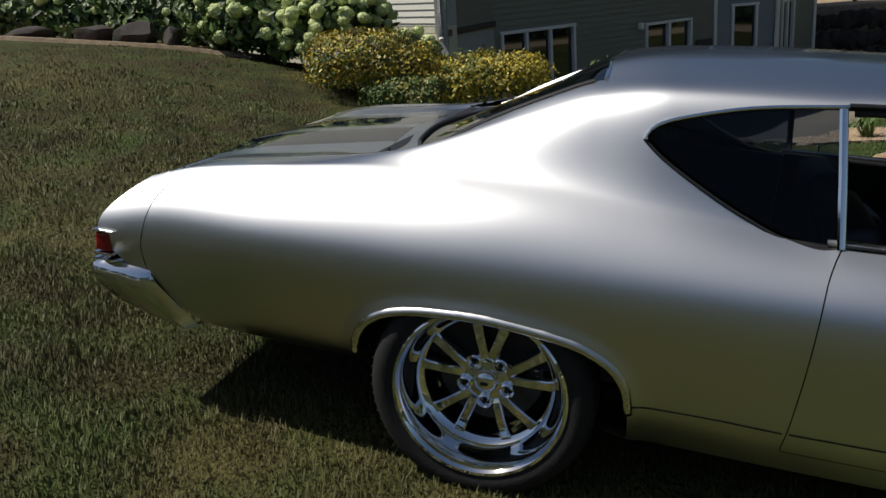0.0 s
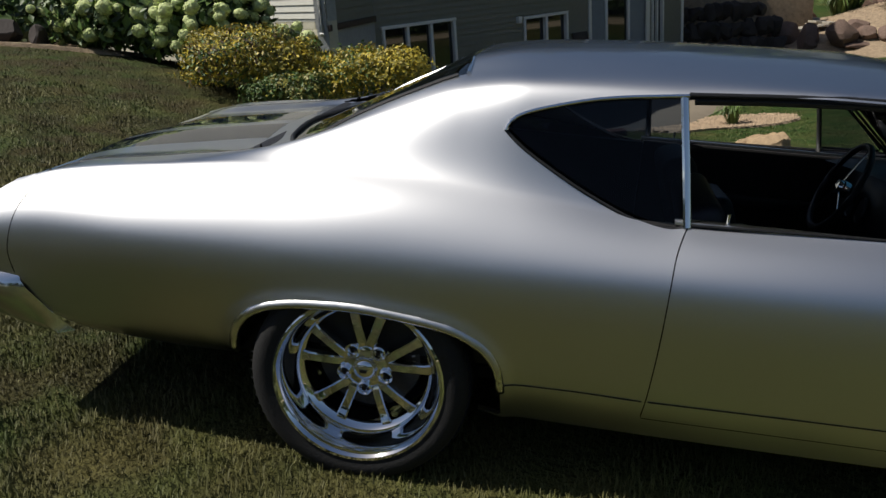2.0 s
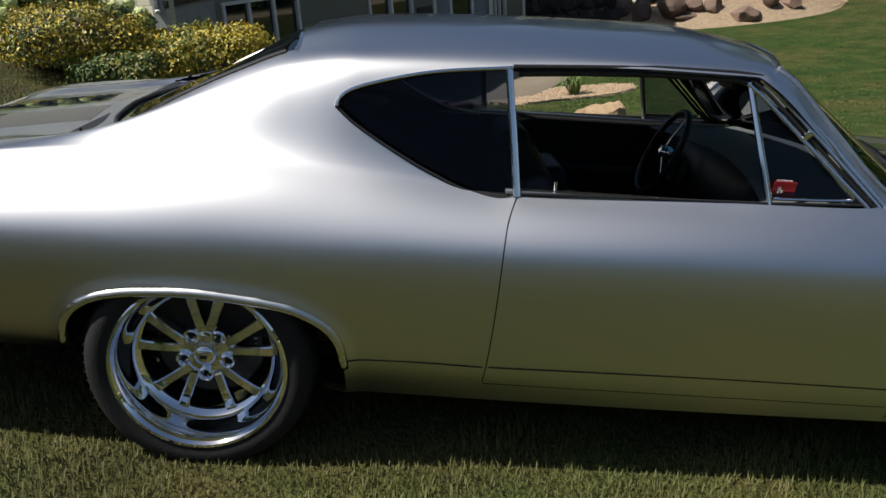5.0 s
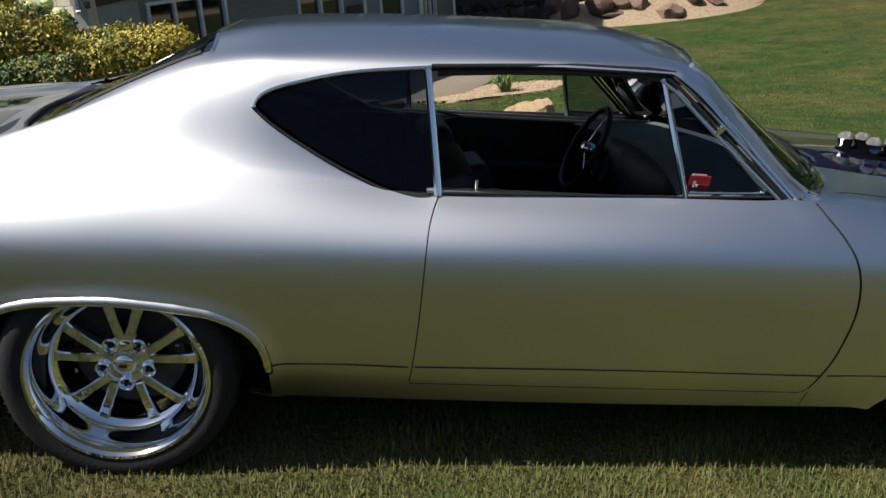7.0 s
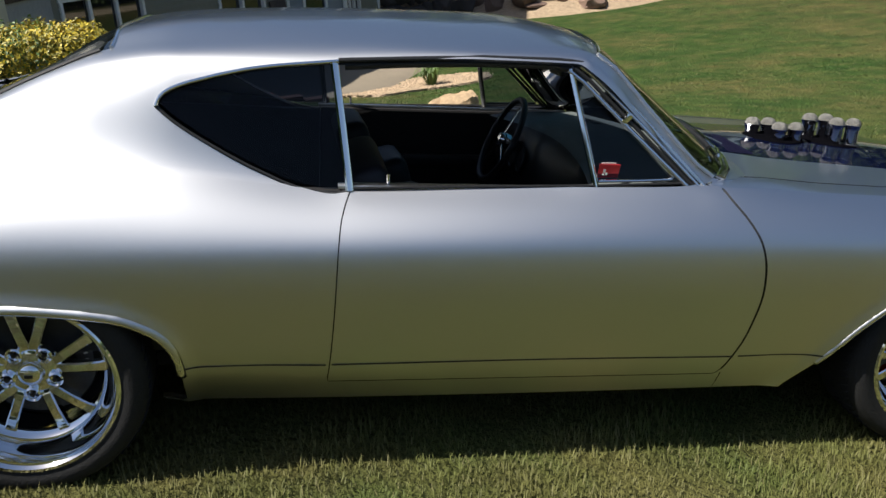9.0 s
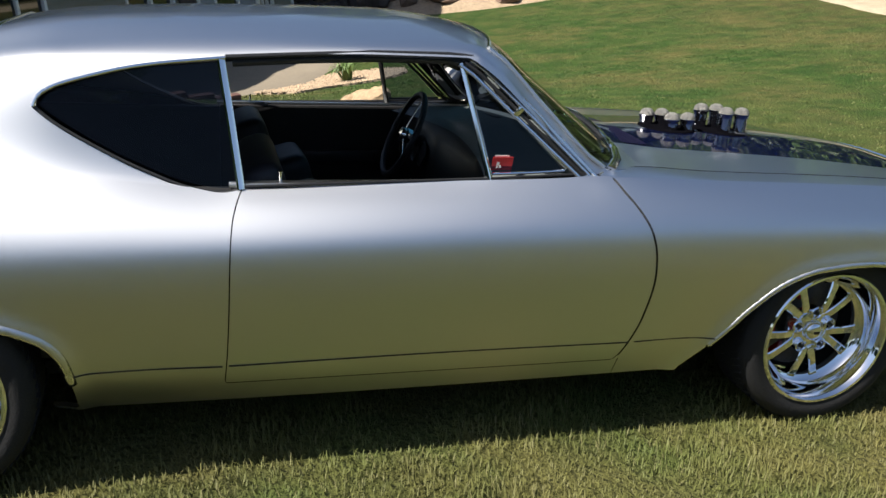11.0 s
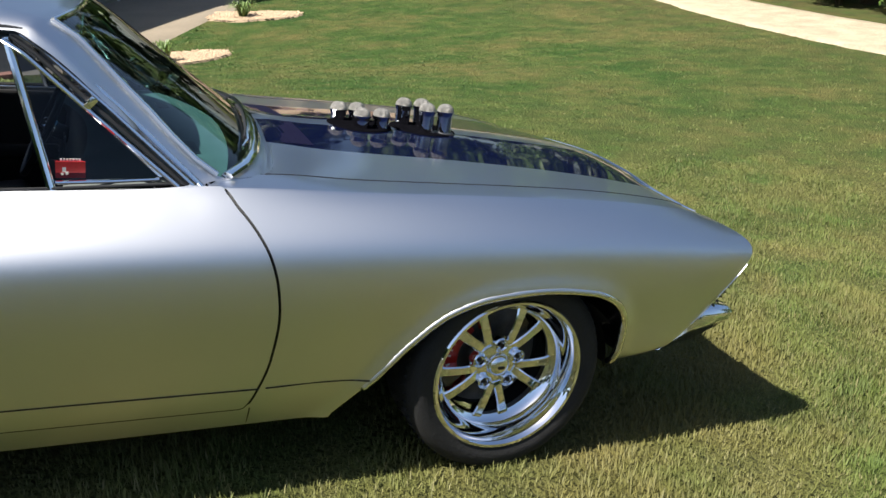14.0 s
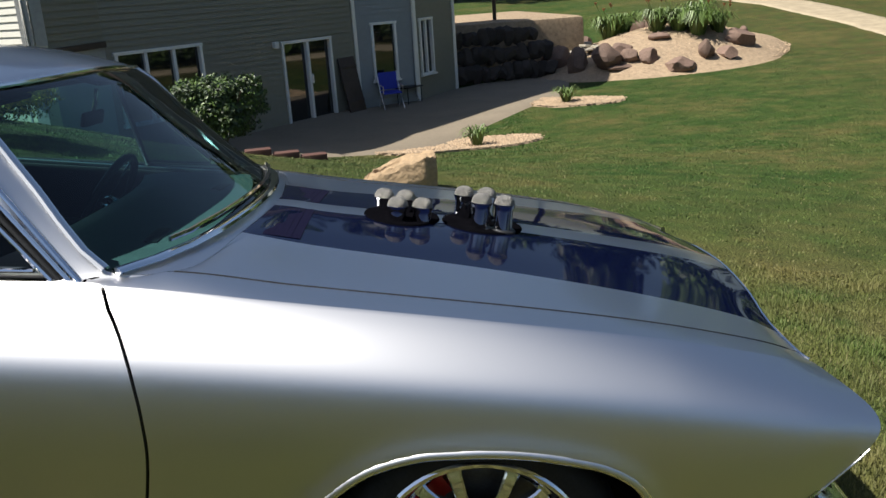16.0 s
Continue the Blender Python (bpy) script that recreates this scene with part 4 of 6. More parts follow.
# ---- intake stacks through the hood ----
MESH_METAL = mat("stack_screen", (0.26, 0.25, 0.23), 0.5, 0.7, noise_scale=250, vary=0.35, bump=0.6, bump_scale=420)
for x, y, top in ((2.562, 0.056, 0.921), (2.628, 0.050, 0.921), (2.607, -0.074, 0.923), (2.680, -0.070, 0.923), (2.806, 0.046, 0.945), (2.874, 0.040, 0.945), (2.853, -0.070, 0.947), (2.920, -0.078, 0.947)):
    m = Matrix.Translation((x, y, 0.0))
    st = part("air_horn", lathe(bmesh.new(), [(0.027, 0.855), (0.027, top - 0.02), (0.0285, top - 0.010), (0.0315, top - 0.004), (0.032, top), (0.029, top)], 32, m), CHROME, car, "chrome intake trumpet")
    part("collar", lathe(bmesh.new(), [(0.040, 0.856), (0.039, 0.868), (0.034, 0.872), (0.027, 0.872)], 28, m), BLACK, st)
    part("screen", lathe(bmesh.new(), [(0.0305, top + 0.001), (0.029, top + 0.010), (0.023, top + 0.020), (0.012, top + 0.026), (0.0, top + 0.027)], 24, m), MESH_METAL, st, "domed wire mesh screen")

def bonnet_z(x, y):
    i = int(np.argmin(abs(KNOTS - x)))
    j = edge_row + int(np.argmin(abs(GRID[i, edge_row:, 1] - abs(y))))
    return float(GRID[i, j, 2])


PAD = mat("stack_pad_black", (0.003, 0.003, 0.004), 0.9, noise_scale=30, vary=0.3, spec=0.0)
for cx, rx in ((2.620, 0.112), (2.863, 0.120)):
    bm = bmesh.new()
    ring = [(cx + rx * math.cos(a), -0.012 + 0.122 * math.sin(a)) for a in (2 * math.pi * k / 40 for k in range(40))]
    top = [bm.verts.new((x, y, bonnet_z(x, y) + 0.005)) for x, y in ring]
    low = [bm.verts.new((cx + (x - cx) * 1.04, y * 1.04, bonnet_z(x, y) - 0.004)) for x, y in ring]
    hub_ = bm.verts.new((cx, 0.003, bonnet_z(cx, 0.0) + 0.006))
    for k in range(40):
        bm.faces.new((top[k], top[(k + 1) % 40], hub_))
        bm.faces.new((low[k], low[(k + 1) % 40], top[(k + 1) % 40], top[k]))
    part("stack_pad", bm, PAD, bonnet, "black oval base plate")
VENT = mat("vent_purple", (0.003, 0.002, 0.014), 0.55, noise_scale=60, vary=0.35, spec=0.12)
for s in (-1, 1):
    bm = bmesh.new()
    grid_ = [[bm.verts.new((x, s * y, bonnet_z(x, y) + 0.0018)) for y in np.linspace(0.050, 0.352, 8)] for x in (2.262, 2.30, 2.33, 2.362)]
    for a, b in zip(grid_, grid_[1:]):
        for k in range(7):
            bm.faces.new((a[k], b[k], b[k + 1], a[k + 1]))
    bmesh.ops.recalc_face_normals(bm, faces=bm.faces)
    vent_ = part("hood_vent", bm, VENT, bonnet, "dark purple louvred vent panel")
    for k in range(6):
        x = 2.272 + 0.016 * k
        part("louvre", tube(bmesh.new(), [(x, s * y, bonnet_z(x, y) + 0.0014) for y in (0.06, 0.13, 0.21, 0.28, 0.345)], 0.0012, 5), VENT, vent_)

# ---- cabin ----
part("cabin_floor", boxed((2.4, 1.5, 0.04), pose(1.0, 0, 0.31)), UNDER, car)
part("firewall", boxed((0.03, 1.56, 0.56), pose(2.03, 0, 0.58)), UNDER, car)
# sunlight on the dash top is put into this lighter colour
DASH = mat("lit_dash_top_vinyl", (0.12, 0.135, 0.135), 0.55, noise_scale=10, vary=0.2, bump=0.08, bump_scale=260)
bm = bmesh.new()
rows_ = []
for y in np.linspace(-0.72, 0.72, 25):
    f = (y / 0.72) ** 2
    rows_.append([bm.verts.new((x - 0.10 * f * (k > 2) , y, z)) for k, (x, z) in enumerate(((1.74, 0.50), (1.66, 0.66), (1.68, 0.80), (1.72, 0.845), (1.80, 0.862), (1.95, 0.868), (2.12, 0.872)))])
for a, b in zip(rows_, rows_[1:]):
    for m in range(6):
        bm.faces.new((a[m], b[m], b[m + 1], a[m + 1])).material_index = 1 if m < 3 else 0
bmesh.ops.recalc_face_normals(bm, faces=bm.faces)
dash = part("dashboard", bm, [DASH, BLACK], car, "dark padded dashboard", smooth=60)
part("demister_vent", boxed((0.035, 0.14, 0.004), pose(1.99, -0.36, 0.872), 0.001), BLACK, dash)
part("demister_vent", boxed((0.035, 0.14, 0.004), pose(1.99, 0.36, 0.872), 0.001), BLACK, dash)
for y in (0.24, 0.36, 0.48):
    part("gauge", lathe(bmesh.new(), [(0.0, 0.0), (0.045, 0.0), (0.05, 0.006), (0.053, 0.0)], 28, Matrix.Translation((1.655, y, 0.72)) @ pose(0, 0, 0, 0, -80, 0)), BLACK, dash)

wheel_m = Matrix.Translation((1.60, 0.37, 0.785)) @ pose(0, 0, 0, 0, -66, 0)
sw = part("steering_wheel", tube(bmesh.new(), [wheel_m @ Vector((0.185 * math.cos(a), 0.185 * math.sin(a), 0)) for a in (2 * math.pi * k / 40 for k in range(40))], 0.013, 8, True), BLACK, car, "black steering wheel with chrome spokes")
for a in (0, 130, 230):
    m = wheel_m @ pose(0, 0, 0, 0, 0, a)
    part("steering_spoke", boxed((0.16, 0.022, 0.004), m @ pose(0.10, 0, -0.006, 0, 6, 0), 0.0015), CHROME, sw)
part("horn_button", lathe(bmesh.new(), [(0.0, 0.02), (0.025, 0.016), (0.034, 0.0), (0.034, -0.03)], 28, wheel_m), CHROME, sw)
part("steering_column", cyl(bmesh.new(), 0.028, 0.028, 0.36, wheel_m @ pose(0, 0, -0.20), 16), BLACK, sw)


def bucket_seat(x, y):
    bm = bmesh.new()
    box(bm, (0.13, 0.50, 0.50), pose(x - 0.01, y, 0.63, 0, -17, 0), 0.06, 5)
    back = part("seat_back", bm, VINYL, car, "black vinyl bucket seat back")
    part("seat_bolster", boxed((0.16, 0.40, 0.20), pose(x + 0.10, y, 0.62, 0, -17, 0), 0.06, 4), VINYL, back)
    part("seat_cushion", boxed((0.52, 0.50, 0.16), pose(x + 0.27, y, 0.44, 0, -6, 0), 0.05, 4), VINYL, car)


bucket_seat(1.02, -0.37)
bucket_seat(1.02, 0.37)
part("rear_seat_back", boxed((0.14, 1.30, 0.52), pose(0.10, 0, 0.68, 0, -20, 0), 0.05, 3), VINYL, car)
part("rear_seat_cushion", boxed((0.50, 1.30, 0.18), pose(0.36, 0, 0.42, 0, -6, 0), 0.05, 3), VINYL, car)
part("parcel_shelf", boxed((0.55, 1.36, 0.02), pose(-0.21, 0, 0.90, 0, 0, 0), 0.004), VINYL, car)
part("trunk_bulkhead", boxed((0.03, 1.5, 0.6), pose(-0.12, 0, 0.60)), UNDER, car)
part("headliner", boxed((0.95, 1.02, 0.012), pose(1.02, 0, 1.19, 0, -0.6, 0), 0.004), mat("headliner_cloth", (0.02, 0.02, 0.022), 0.9, noise_scale=30, vary=0.2), car)
mir = part("rear_view_mirror", boxed((0.016, 0.15, 0.042), pose(1.70, 0.0, 1.115, 0, 8, 0), 0.007), BLACK, car)
part("mirror_stem", tube(bmesh.new(), [(1.70, 0, 1.12), (1.71, 0, 1.16), (1.715, 0, 1.20)], 0.006), CHROME, mir)
for y in (-0.45, 0.45):
    part("sun_visor", boxed((0.15, 0.42, 0.014), pose(1.56, y, 1.215, 0, 12, 0), 0.006), VINYL, car)

# the slope falls away beyond the car, which settles on its low side
def sag(x, y):
    """How far the car and the ground under it drop towards the low side."""
    y = np.asarray(y, float)
    return np.interp(x, (-1.0, 0.6), (0.040, 0.074)) * np.where(y > 0.15, y, np.clip(y + 0.15, 0, None) ** 2 / 0.6)


def settle(ob, m):
    for child in ob.children:
        mc = m @ np.array(child.matrix_basis)
        if child.type == "MESH":
            me = child.data
            v = np.empty(3 * len(me.vertices), np.float32)
            me.vertices.foreach_get("co", v)
            v = v.reshape(-1, 3).astype(float) @ mc[:3, :3].T + mc[:3, 3]
            v[:, 2] -= sag(v[:, 0], v[:, 1])
            me.vertices.foreach_set("co", ((v - mc[:3, 3]) @ np.linalg.inv(mc[:3, :3]).T).ravel().astype(np.float32))
            me.update()
        settle(child, mc)


settle(car, np.eye(4))

# ---- the lot ----
def at_lot(x, y):
    """Height of the ground before the beds are raised: the slope under the car, run over into the lie of the lot."""
    x, y = np.asarray(x, float), np.asarray(y, float)
    near = -0.1316 * x - 0.0088 * y - sag(x, y)
    d = np.sqrt((np.clip(np.abs(x - 1.2) - 3.2, 0, None)) ** 2 + (np.clip(np.abs(y) - 2.2, 0, None)) ** 2)
    w = np.exp(-((d / 2.6) ** 2))
    return w * near + (1 - w) * (lie(x, y))


SPOTS = [(-3.0, 5.5, 0.34), (-4.5, 7.4, 0.56), (-6.1, 7.7, 0.78), (-8.3, 6.8, 1.08), (-14, 6, 1.4), (-2.6, 10.5, -0.5), (-0.5, 11.5, -1.25), (3.0, 5.5, -0.80), (3.6, 15.6, -2.12), (5.9, 19.4, -1.96), (-3.8, 15.6, -1.94), (-0.4, 20.1, -1.94),
         (7.4, 24.2, -1.93), (14.4, 27.0, -1.75), (3.4, 24.5, -1.94), (15.0, 8.6, -1.6), (16.2, 20.9, -1.7), (18.4, 28.8, -1.5), (17.3, 38.0, -0.7), (30.0, 12.0, -1.9), (9.0, 12.0, -1.75), (8.0, -2.0, -1.05), (1.0, -8.0, -0.05), (-6.0, -4.0, 0.75), (0, 60, 0.5), (40, 60, 0), (60, 0, -2.5), (-40, 20, 2), (0, -60, 0)]


def _spline():
    p = np.array(SPOTS)
    d = np.hypot(p[:, None, 0] - p[None, :, 0], p[:, None, 1] - p[None, :, 1])
    n = len(p)
    a = np.zeros((n + 3, n + 3))
    a[:n, :n] = d + 0.02 * np.eye(n)
    a[:n, n:] = np.c_[np.ones(n), p[:, :2]]
    a[n:, :n] = a[:n, n:].T
    return p, np.linalg.solve(a, np.r_[p[:, 2], 0, 0, 0])


LOT, LOT_W = _spline()


def lie(x, y):
    x, y = np.clip(x, -80, 80), np.clip(y, -80, 80)
    out = LOT_W[-3] + LOT_W[-2] * x + LOT_W[-1] * y
    for (px, py, _), w in zip(LOT, LOT_W):
        out = out + w * np.hypot(x - px, y - py)
    return out


def in_bed(x, y):
    """How far inside the rock bed a place lies (1 in its middle, 0 at its rim)."""
    u = (np.asarray(x) - 10.6) / 4.3
    v = (np.asarray(y) - (27.6 + 0.25 * (np.asarray(x) - 10.6))) / 3.4
    return np.clip(1 - (u * u + v * v), 0, 1)


def height(x, y):
    z = at_lot(x, y)
    return z + 1.0 * in_bed(x, y) ** 1.2


def place(x, y, dz=0.0, rz=0.0, tilt=(0, 0)):
    return pose(x, y, float(height(x, y)) + dz, tilt[0], tilt[1], rz)


def ground_colors(name, rough=0.9, blades=False):
    """Turf: green with olive and straw patches, mixed by the place on the lot."""
    m = bpy.data.materials.new(name)
    m.use_nodes = True
    nt = m.node_tree
    b = node_of(m)
    b.inputs["Roughness"].default_value = rough
    b.inputs["Specular IOR Level"].default_value = 0.2
    geo = nt.nodes.new("ShaderNodeNewGeometry")
    flat = nt.nodes.new("ShaderNodeVectorMath")
    flat.operation = "MULTIPLY"
    flat.inputs[1].default_value = (1, 1, 0)
    nt.links.new(geo.outputs["Position"], flat.inputs[0])

    def noise_at(scale, detail, lo, hi, stretch=None):
        n = nt.nodes.new("ShaderNodeTexNoise")
        n.inputs["Scale"].default_value, n.inputs["Detail"].default_value = scale, detail
        nt.links.new(flat.outputs[0], n.inputs["Vector"])
        r = nt.nodes.new("ShaderNodeMapRange")
        r.inputs["From Min"].default_value, r.inputs["From Max"].default_value = lo, hi
        nt.links.new(n.outputs["Fac"], r.inputs["Value"])
        return r.outputs[0]

    def mix(f, a, c):
        n = nt.nodes.new("ShaderNodeMix")
        n.data_type = "RGBA"
        for k, v in ((0, f), (6, a), (7, c)):
            if isinstance(v, tuple):
                n.inputs[k].default_value = (*v, 1)
            else:
                nt.links.new(v, n.inputs[k])
        return n.outputs[2]

    # the turf on the rising side is drier
    sep = nt.nodes.new("ShaderNodeSeparateXYZ")
    nt.links.new(geo.outputs["Position"], sep.inputs[0])
    dry = nt.nodes.new("ShaderNodeMapRange")
    dry.inputs["From Min"].default_value, dry.inputs["From Max"].default_value = 3.2, -1.0
    nt.links.new(sep.outputs[0], dry.inputs["Value"])
    green = mix(noise_at(0.6, 5, 0.38, 0.62), (0.028, 0.076, 0.010), (0.054, 0.094, 0.017))
    green = mix(dry.outputs[0], green, mix(noise_at(1.3, 5, 0.35, 0.65), (0.050, 0.050, 0.016), (0.078, 0.058, 0.022)))
    worn = nt.nodes.new("ShaderNodeMapRange")
    worn.inputs["From Min"].default_value, worn.inputs["From Max"].default_value = 8.5, 0.5
    worn.inputs["To Max"].default_value = 0.8
    nt.links.new(sep.outputs[1], worn.inputs["Value"])
    moist = nt.nodes.new("ShaderNodeMath")
    moist.operation = "MULTIPLY_ADD"
    moist.inputs[1].default_value, moist.inputs[2].default_value = -1.0, 1.0
    nt.links.new(dry.outputs[0], moist.inputs[0])
    sere = nt.nodes.new("ShaderNodeMath")
    sere.operation = "MULTIPLY"
    nt.links.new(moist.outputs[0], sere.inputs[0])
    nt.links.new(worn.outputs[0], sere.inputs[1])
    green = mix(sere.outputs[0], green, mix(noise_at(1.6, 4, 0.35, 0.65), (0.086, 0.100, 0.024), (0.158, 0.134, 0.047)))
    # turf on the viewer's side, darkened for its reflection in the car's flank
    reflected_side = nt.nodes.new("ShaderNodeMapRange")
    reflected_side.inputs["From Min"].default_value, reflected_side.inputs["From Max"].default_value = -1.1, -1.9
    nt.links.new(sep.outputs[1], reflected_side.inputs["Value"])
    green = mix(reflected_side.outputs[0], green, mix(dry.outputs[0], mix(noise_at(0.9, 4, 0.35, 0.65), (0.074, 0.086, 0.023), (0.108, 0.100, 0.034)), (0.056, 0.052, 0.019)))
    # parched strip along the drive
    parched = nt.nodes.new("ShaderNodeMapRange")
    parched.inputs["From Min"].default_value, parched.inputs["From Max"].default_value = 10.5, 16.0
    parched.inputs["To Max"].default_value = 0.9
    nt.links.new(sep.outputs[0], parched.inputs["Value"])
    green = mix(parched.outputs[0], green, mix(noise_at(1.1, 5, 0.35, 0.65), (0.062, 0.080, 0.021), (0.112, 0.086, 0.033)))
    # lighter and darker swaths left by the mower
    green = mix(noise_at(2.3, 6, 0.45, 0.75), green, (0.072, 0.118, 0.024))
    # darker tufts and yellowed streaks
    green = mix(noise_at(2.6, 6, 0.46, 0.92), green, (0.024, 0.048, 0.009))
    green = mix(noise_at(1.5, 7, 0.47, 0.95), green, (0.140, 0.140, 0.040))
    straw = mix(noise_at(7, 4, 0.3, 0.7), (0.16, 0.138, 0.046), (0.125, 0.112, 0.034))
    patch = nt.nodes.new("ShaderNodeMath")
    patch.operation = "MULTIPLY"
    nt.links.new(noise_at(0.42, 5, 0.48, 0.70), patch.inputs[0])
    nt.links.new(noise_at(3.0, 4, 0.20, 0.62), patch.inputs[1])
    col = mix(patch.outputs[0], green, straw)
    if blades:
        rnd = nt.nodes.new("ShaderNodeMapRange")
        nt.links.new(geo.outputs["Random Per Island"], rnd.inputs["Value"])
        rnd.inputs["To Min"].default_value, rnd.inputs["To Max"].default_value = 0.82, 1.2
        pale = nt.nodes.new("ShaderNodeMath")
        pale.operation = "GREATER_THAN"
        pale.inputs[1].default_value = 0.88
        nt.links.new(geo.outputs["Random Per Island"], pale.inputs[0])
        col = mix(pale.outputs[0], col, (0.125, 0.118, 0.048))
        sc = nt.nodes.new("ShaderNodeVectorMath")
        sc.operation = "SCALE"
        nt.links.new(col, sc.inputs[0])
        nt.links.new(rnd.outputs[0], sc.inputs["Scale"])
        col = sc.outputs["Vector"]
        # blades shade softly, as a sward does
        lift = nt.nodes.new("ShaderNodeVectorMath")
        lift.operation = "MULTIPLY_ADD"
        lift.inputs[1].default_value, lift.inputs[2].default_value = (0.75, 0.75, 0.75), (0, 0, 0.4)
        nt.links.new(geo.outputs["Normal"], lift.inputs[0])
        nt.links.new(lift.outputs[0], b.inputs["Normal"])
    else:
        fine = noise_at(55, 6, 0.25, 0.75)
        sc = nt.nodes.new("ShaderNodeVectorMath")
        sc.operation = "SCALE"
        r = nt.nodes.new("ShaderNodeMapRange")
        r.inputs["To Min"].default_value, r.inputs["To Max"].default_value = 0.5, 1.0
        nt.links.new(fine, r.inputs["Value"])
        nt.links.new(col, sc.inputs[0])
        nt.links.new(r.outputs[0], sc.inputs["Scale"])
        col = sc.outputs["Vector"]
        bump = nt.nodes.new("ShaderNodeBump")
        bump.inputs["Strength"].default_value, bump.inputs["Distance"].default_value = 0.9, 0.06
        nt.links.new(noise_at(40, 6, 0, 1), bump.inputs["Height"])
        nt.links.new(bump.outputs[0], b.inputs["Normal"])
    nt.links.new(col, b.inputs["Base Color"])
    return m


TURF, BLADE = ground_colors("turf"), ground_colors("grass_blade", 0.6, True)
GRAVEL = mat("pea_gravel", (0.33, 0.245, 0.16), 0.9, noise_scale=9, vary=0.45, bump=0.9, bump_scale=60)
ROADSTONE = mat("crushed_limestone", (0.33, 0.275, 0.19), 0.95, noise_scale=2.2, vary=0.35, bump=0.35, bump_scale=60)
CONCRETE = mat("patio_concrete", (0.20, 0.165, 0.12), 0.85, noise_scale=1.2, vary=0.15, bump=0.25, bump_scale=60)


def axis(lo, hi, fine_lo, fine_hi, step, grow=1.16):
    mid = list(np.arange(fine_lo, fine_hi + step, step))
    a, s = [fine_lo], step
    while a[-1] > lo:
        s *= grow
        a.append(a[-1] - s)
    b, s = [mid[-1]], step
    while b[-1] < hi:
        s *= grow
        b.append(b[-1] + s)
    return np.array(a[:0:-1] + mid + b[1:])


gx, gy = axis(-900, 900, -10, 20, 0.25), axis(-900, 1200, -5, 34, 0.25)
X, Y = np.meshgrid(gx, gy, indexing="ij")
Z = height(X, Y)
rng = np.random.default_rng(3)
co = np.stack([X, Y, Z], -1).reshape(-1, 3)
n0, n1 = X.shape
q = (np.arange(n0 - 1)[:, None] * n1 + np.arange(n1 - 1)[None]).ravel()
tagged(from_arrays("ground", co, np.stack([q, q + n1, q + n1 + 1, q + 1], 1), TURF), "mown lawn of green and straw-coloured turf on a slope", "lawn", kind="structure")


def sheet(name, outline, material, lift, label, category, step=0.3, kind="structure", thick=0.03):
    """A flat area laid over the ground inside an outline, following its slope."""
    ring = dense(outline, step)
    c = ring.mean(0)
    bm = bmesh.new()
    rings = []
    for f in (0.02, 0.2, 0.4, 0.6, 0.8, 0.93, 1.0):
        pts = c + (ring - c) * f
        rings.append([bm.verts.new((x, y, float(height(x, y)) + (lift if f < 1 else -0.02))) for x, y in pts])
    for a, b in zip(rings, rings[1:]):
        for k in range(len(ring)):
            k2 = (k + 1) % len(ring)
            bm.faces.new((a[k], b[k], b[k2], a[k2]))
    bm.faces.new(rings[0])
    bmesh.ops.recalc_face_normals(bm, faces=bm.faces)
    return tagged(part(name, bm, material, None), label, category, kind=kind)


# patio slabs against the house and the walk that leaves it
PATIO = [(-4.2, 15.2), (-0.6, 20.9), (1.0, 21.7), (3.3, 24.6), (5.3, 25.9), (6.9, 25.2), (6.4, 22.2), (5.25, 20.2), (3.6, 17.4), (2.6, 15.6), (1.2, 13.9), (-0.6, 12.7), (-2.6, 13.2)]
sheet("patio", PATIO, CONCRETE, 0.05, "pale concrete patio along the house wall", "patio", 0.5)
# gravel islands along the walk
sheet("gravel_island", [(1.5, 14.1), (2.7, 15.6), (3.4, 16.6), (4.3, 16.5), (5.0, 15.9), (4.6, 15.3), (3.2, 14.7), (2.2, 13.7)], GRAVEL, 0.05, "tan pea gravel island beside the patio", "gravel bed", 0.2)
sheet("gravel_island", [(5.1, 20.3), (5.6, 21.3), (6.8, 20.8), (7.6, 20.1), (7.1, 19.5), (5.9, 19.4)], GRAVEL, 0.05, "tan pea gravel island beside the patio", "gravel bed", 0.2)
sheet("rock_bed", [(5.9, 24.6), (7.5, 24.0), (9.2, 23.75), (10.9, 23.95), (12.6, 24.7), (13.9, 26.2), (14.8, 28.0), (15.1, 30.3), (14.2, 32.5), (12.0, 33.0), (9.0, 32.0), (6.6, 29.5), (5.9, 27.0)], GRAVEL, 0.07, "tan gravel garden bed with boulders and daylilies", "garden bed", 0.4)


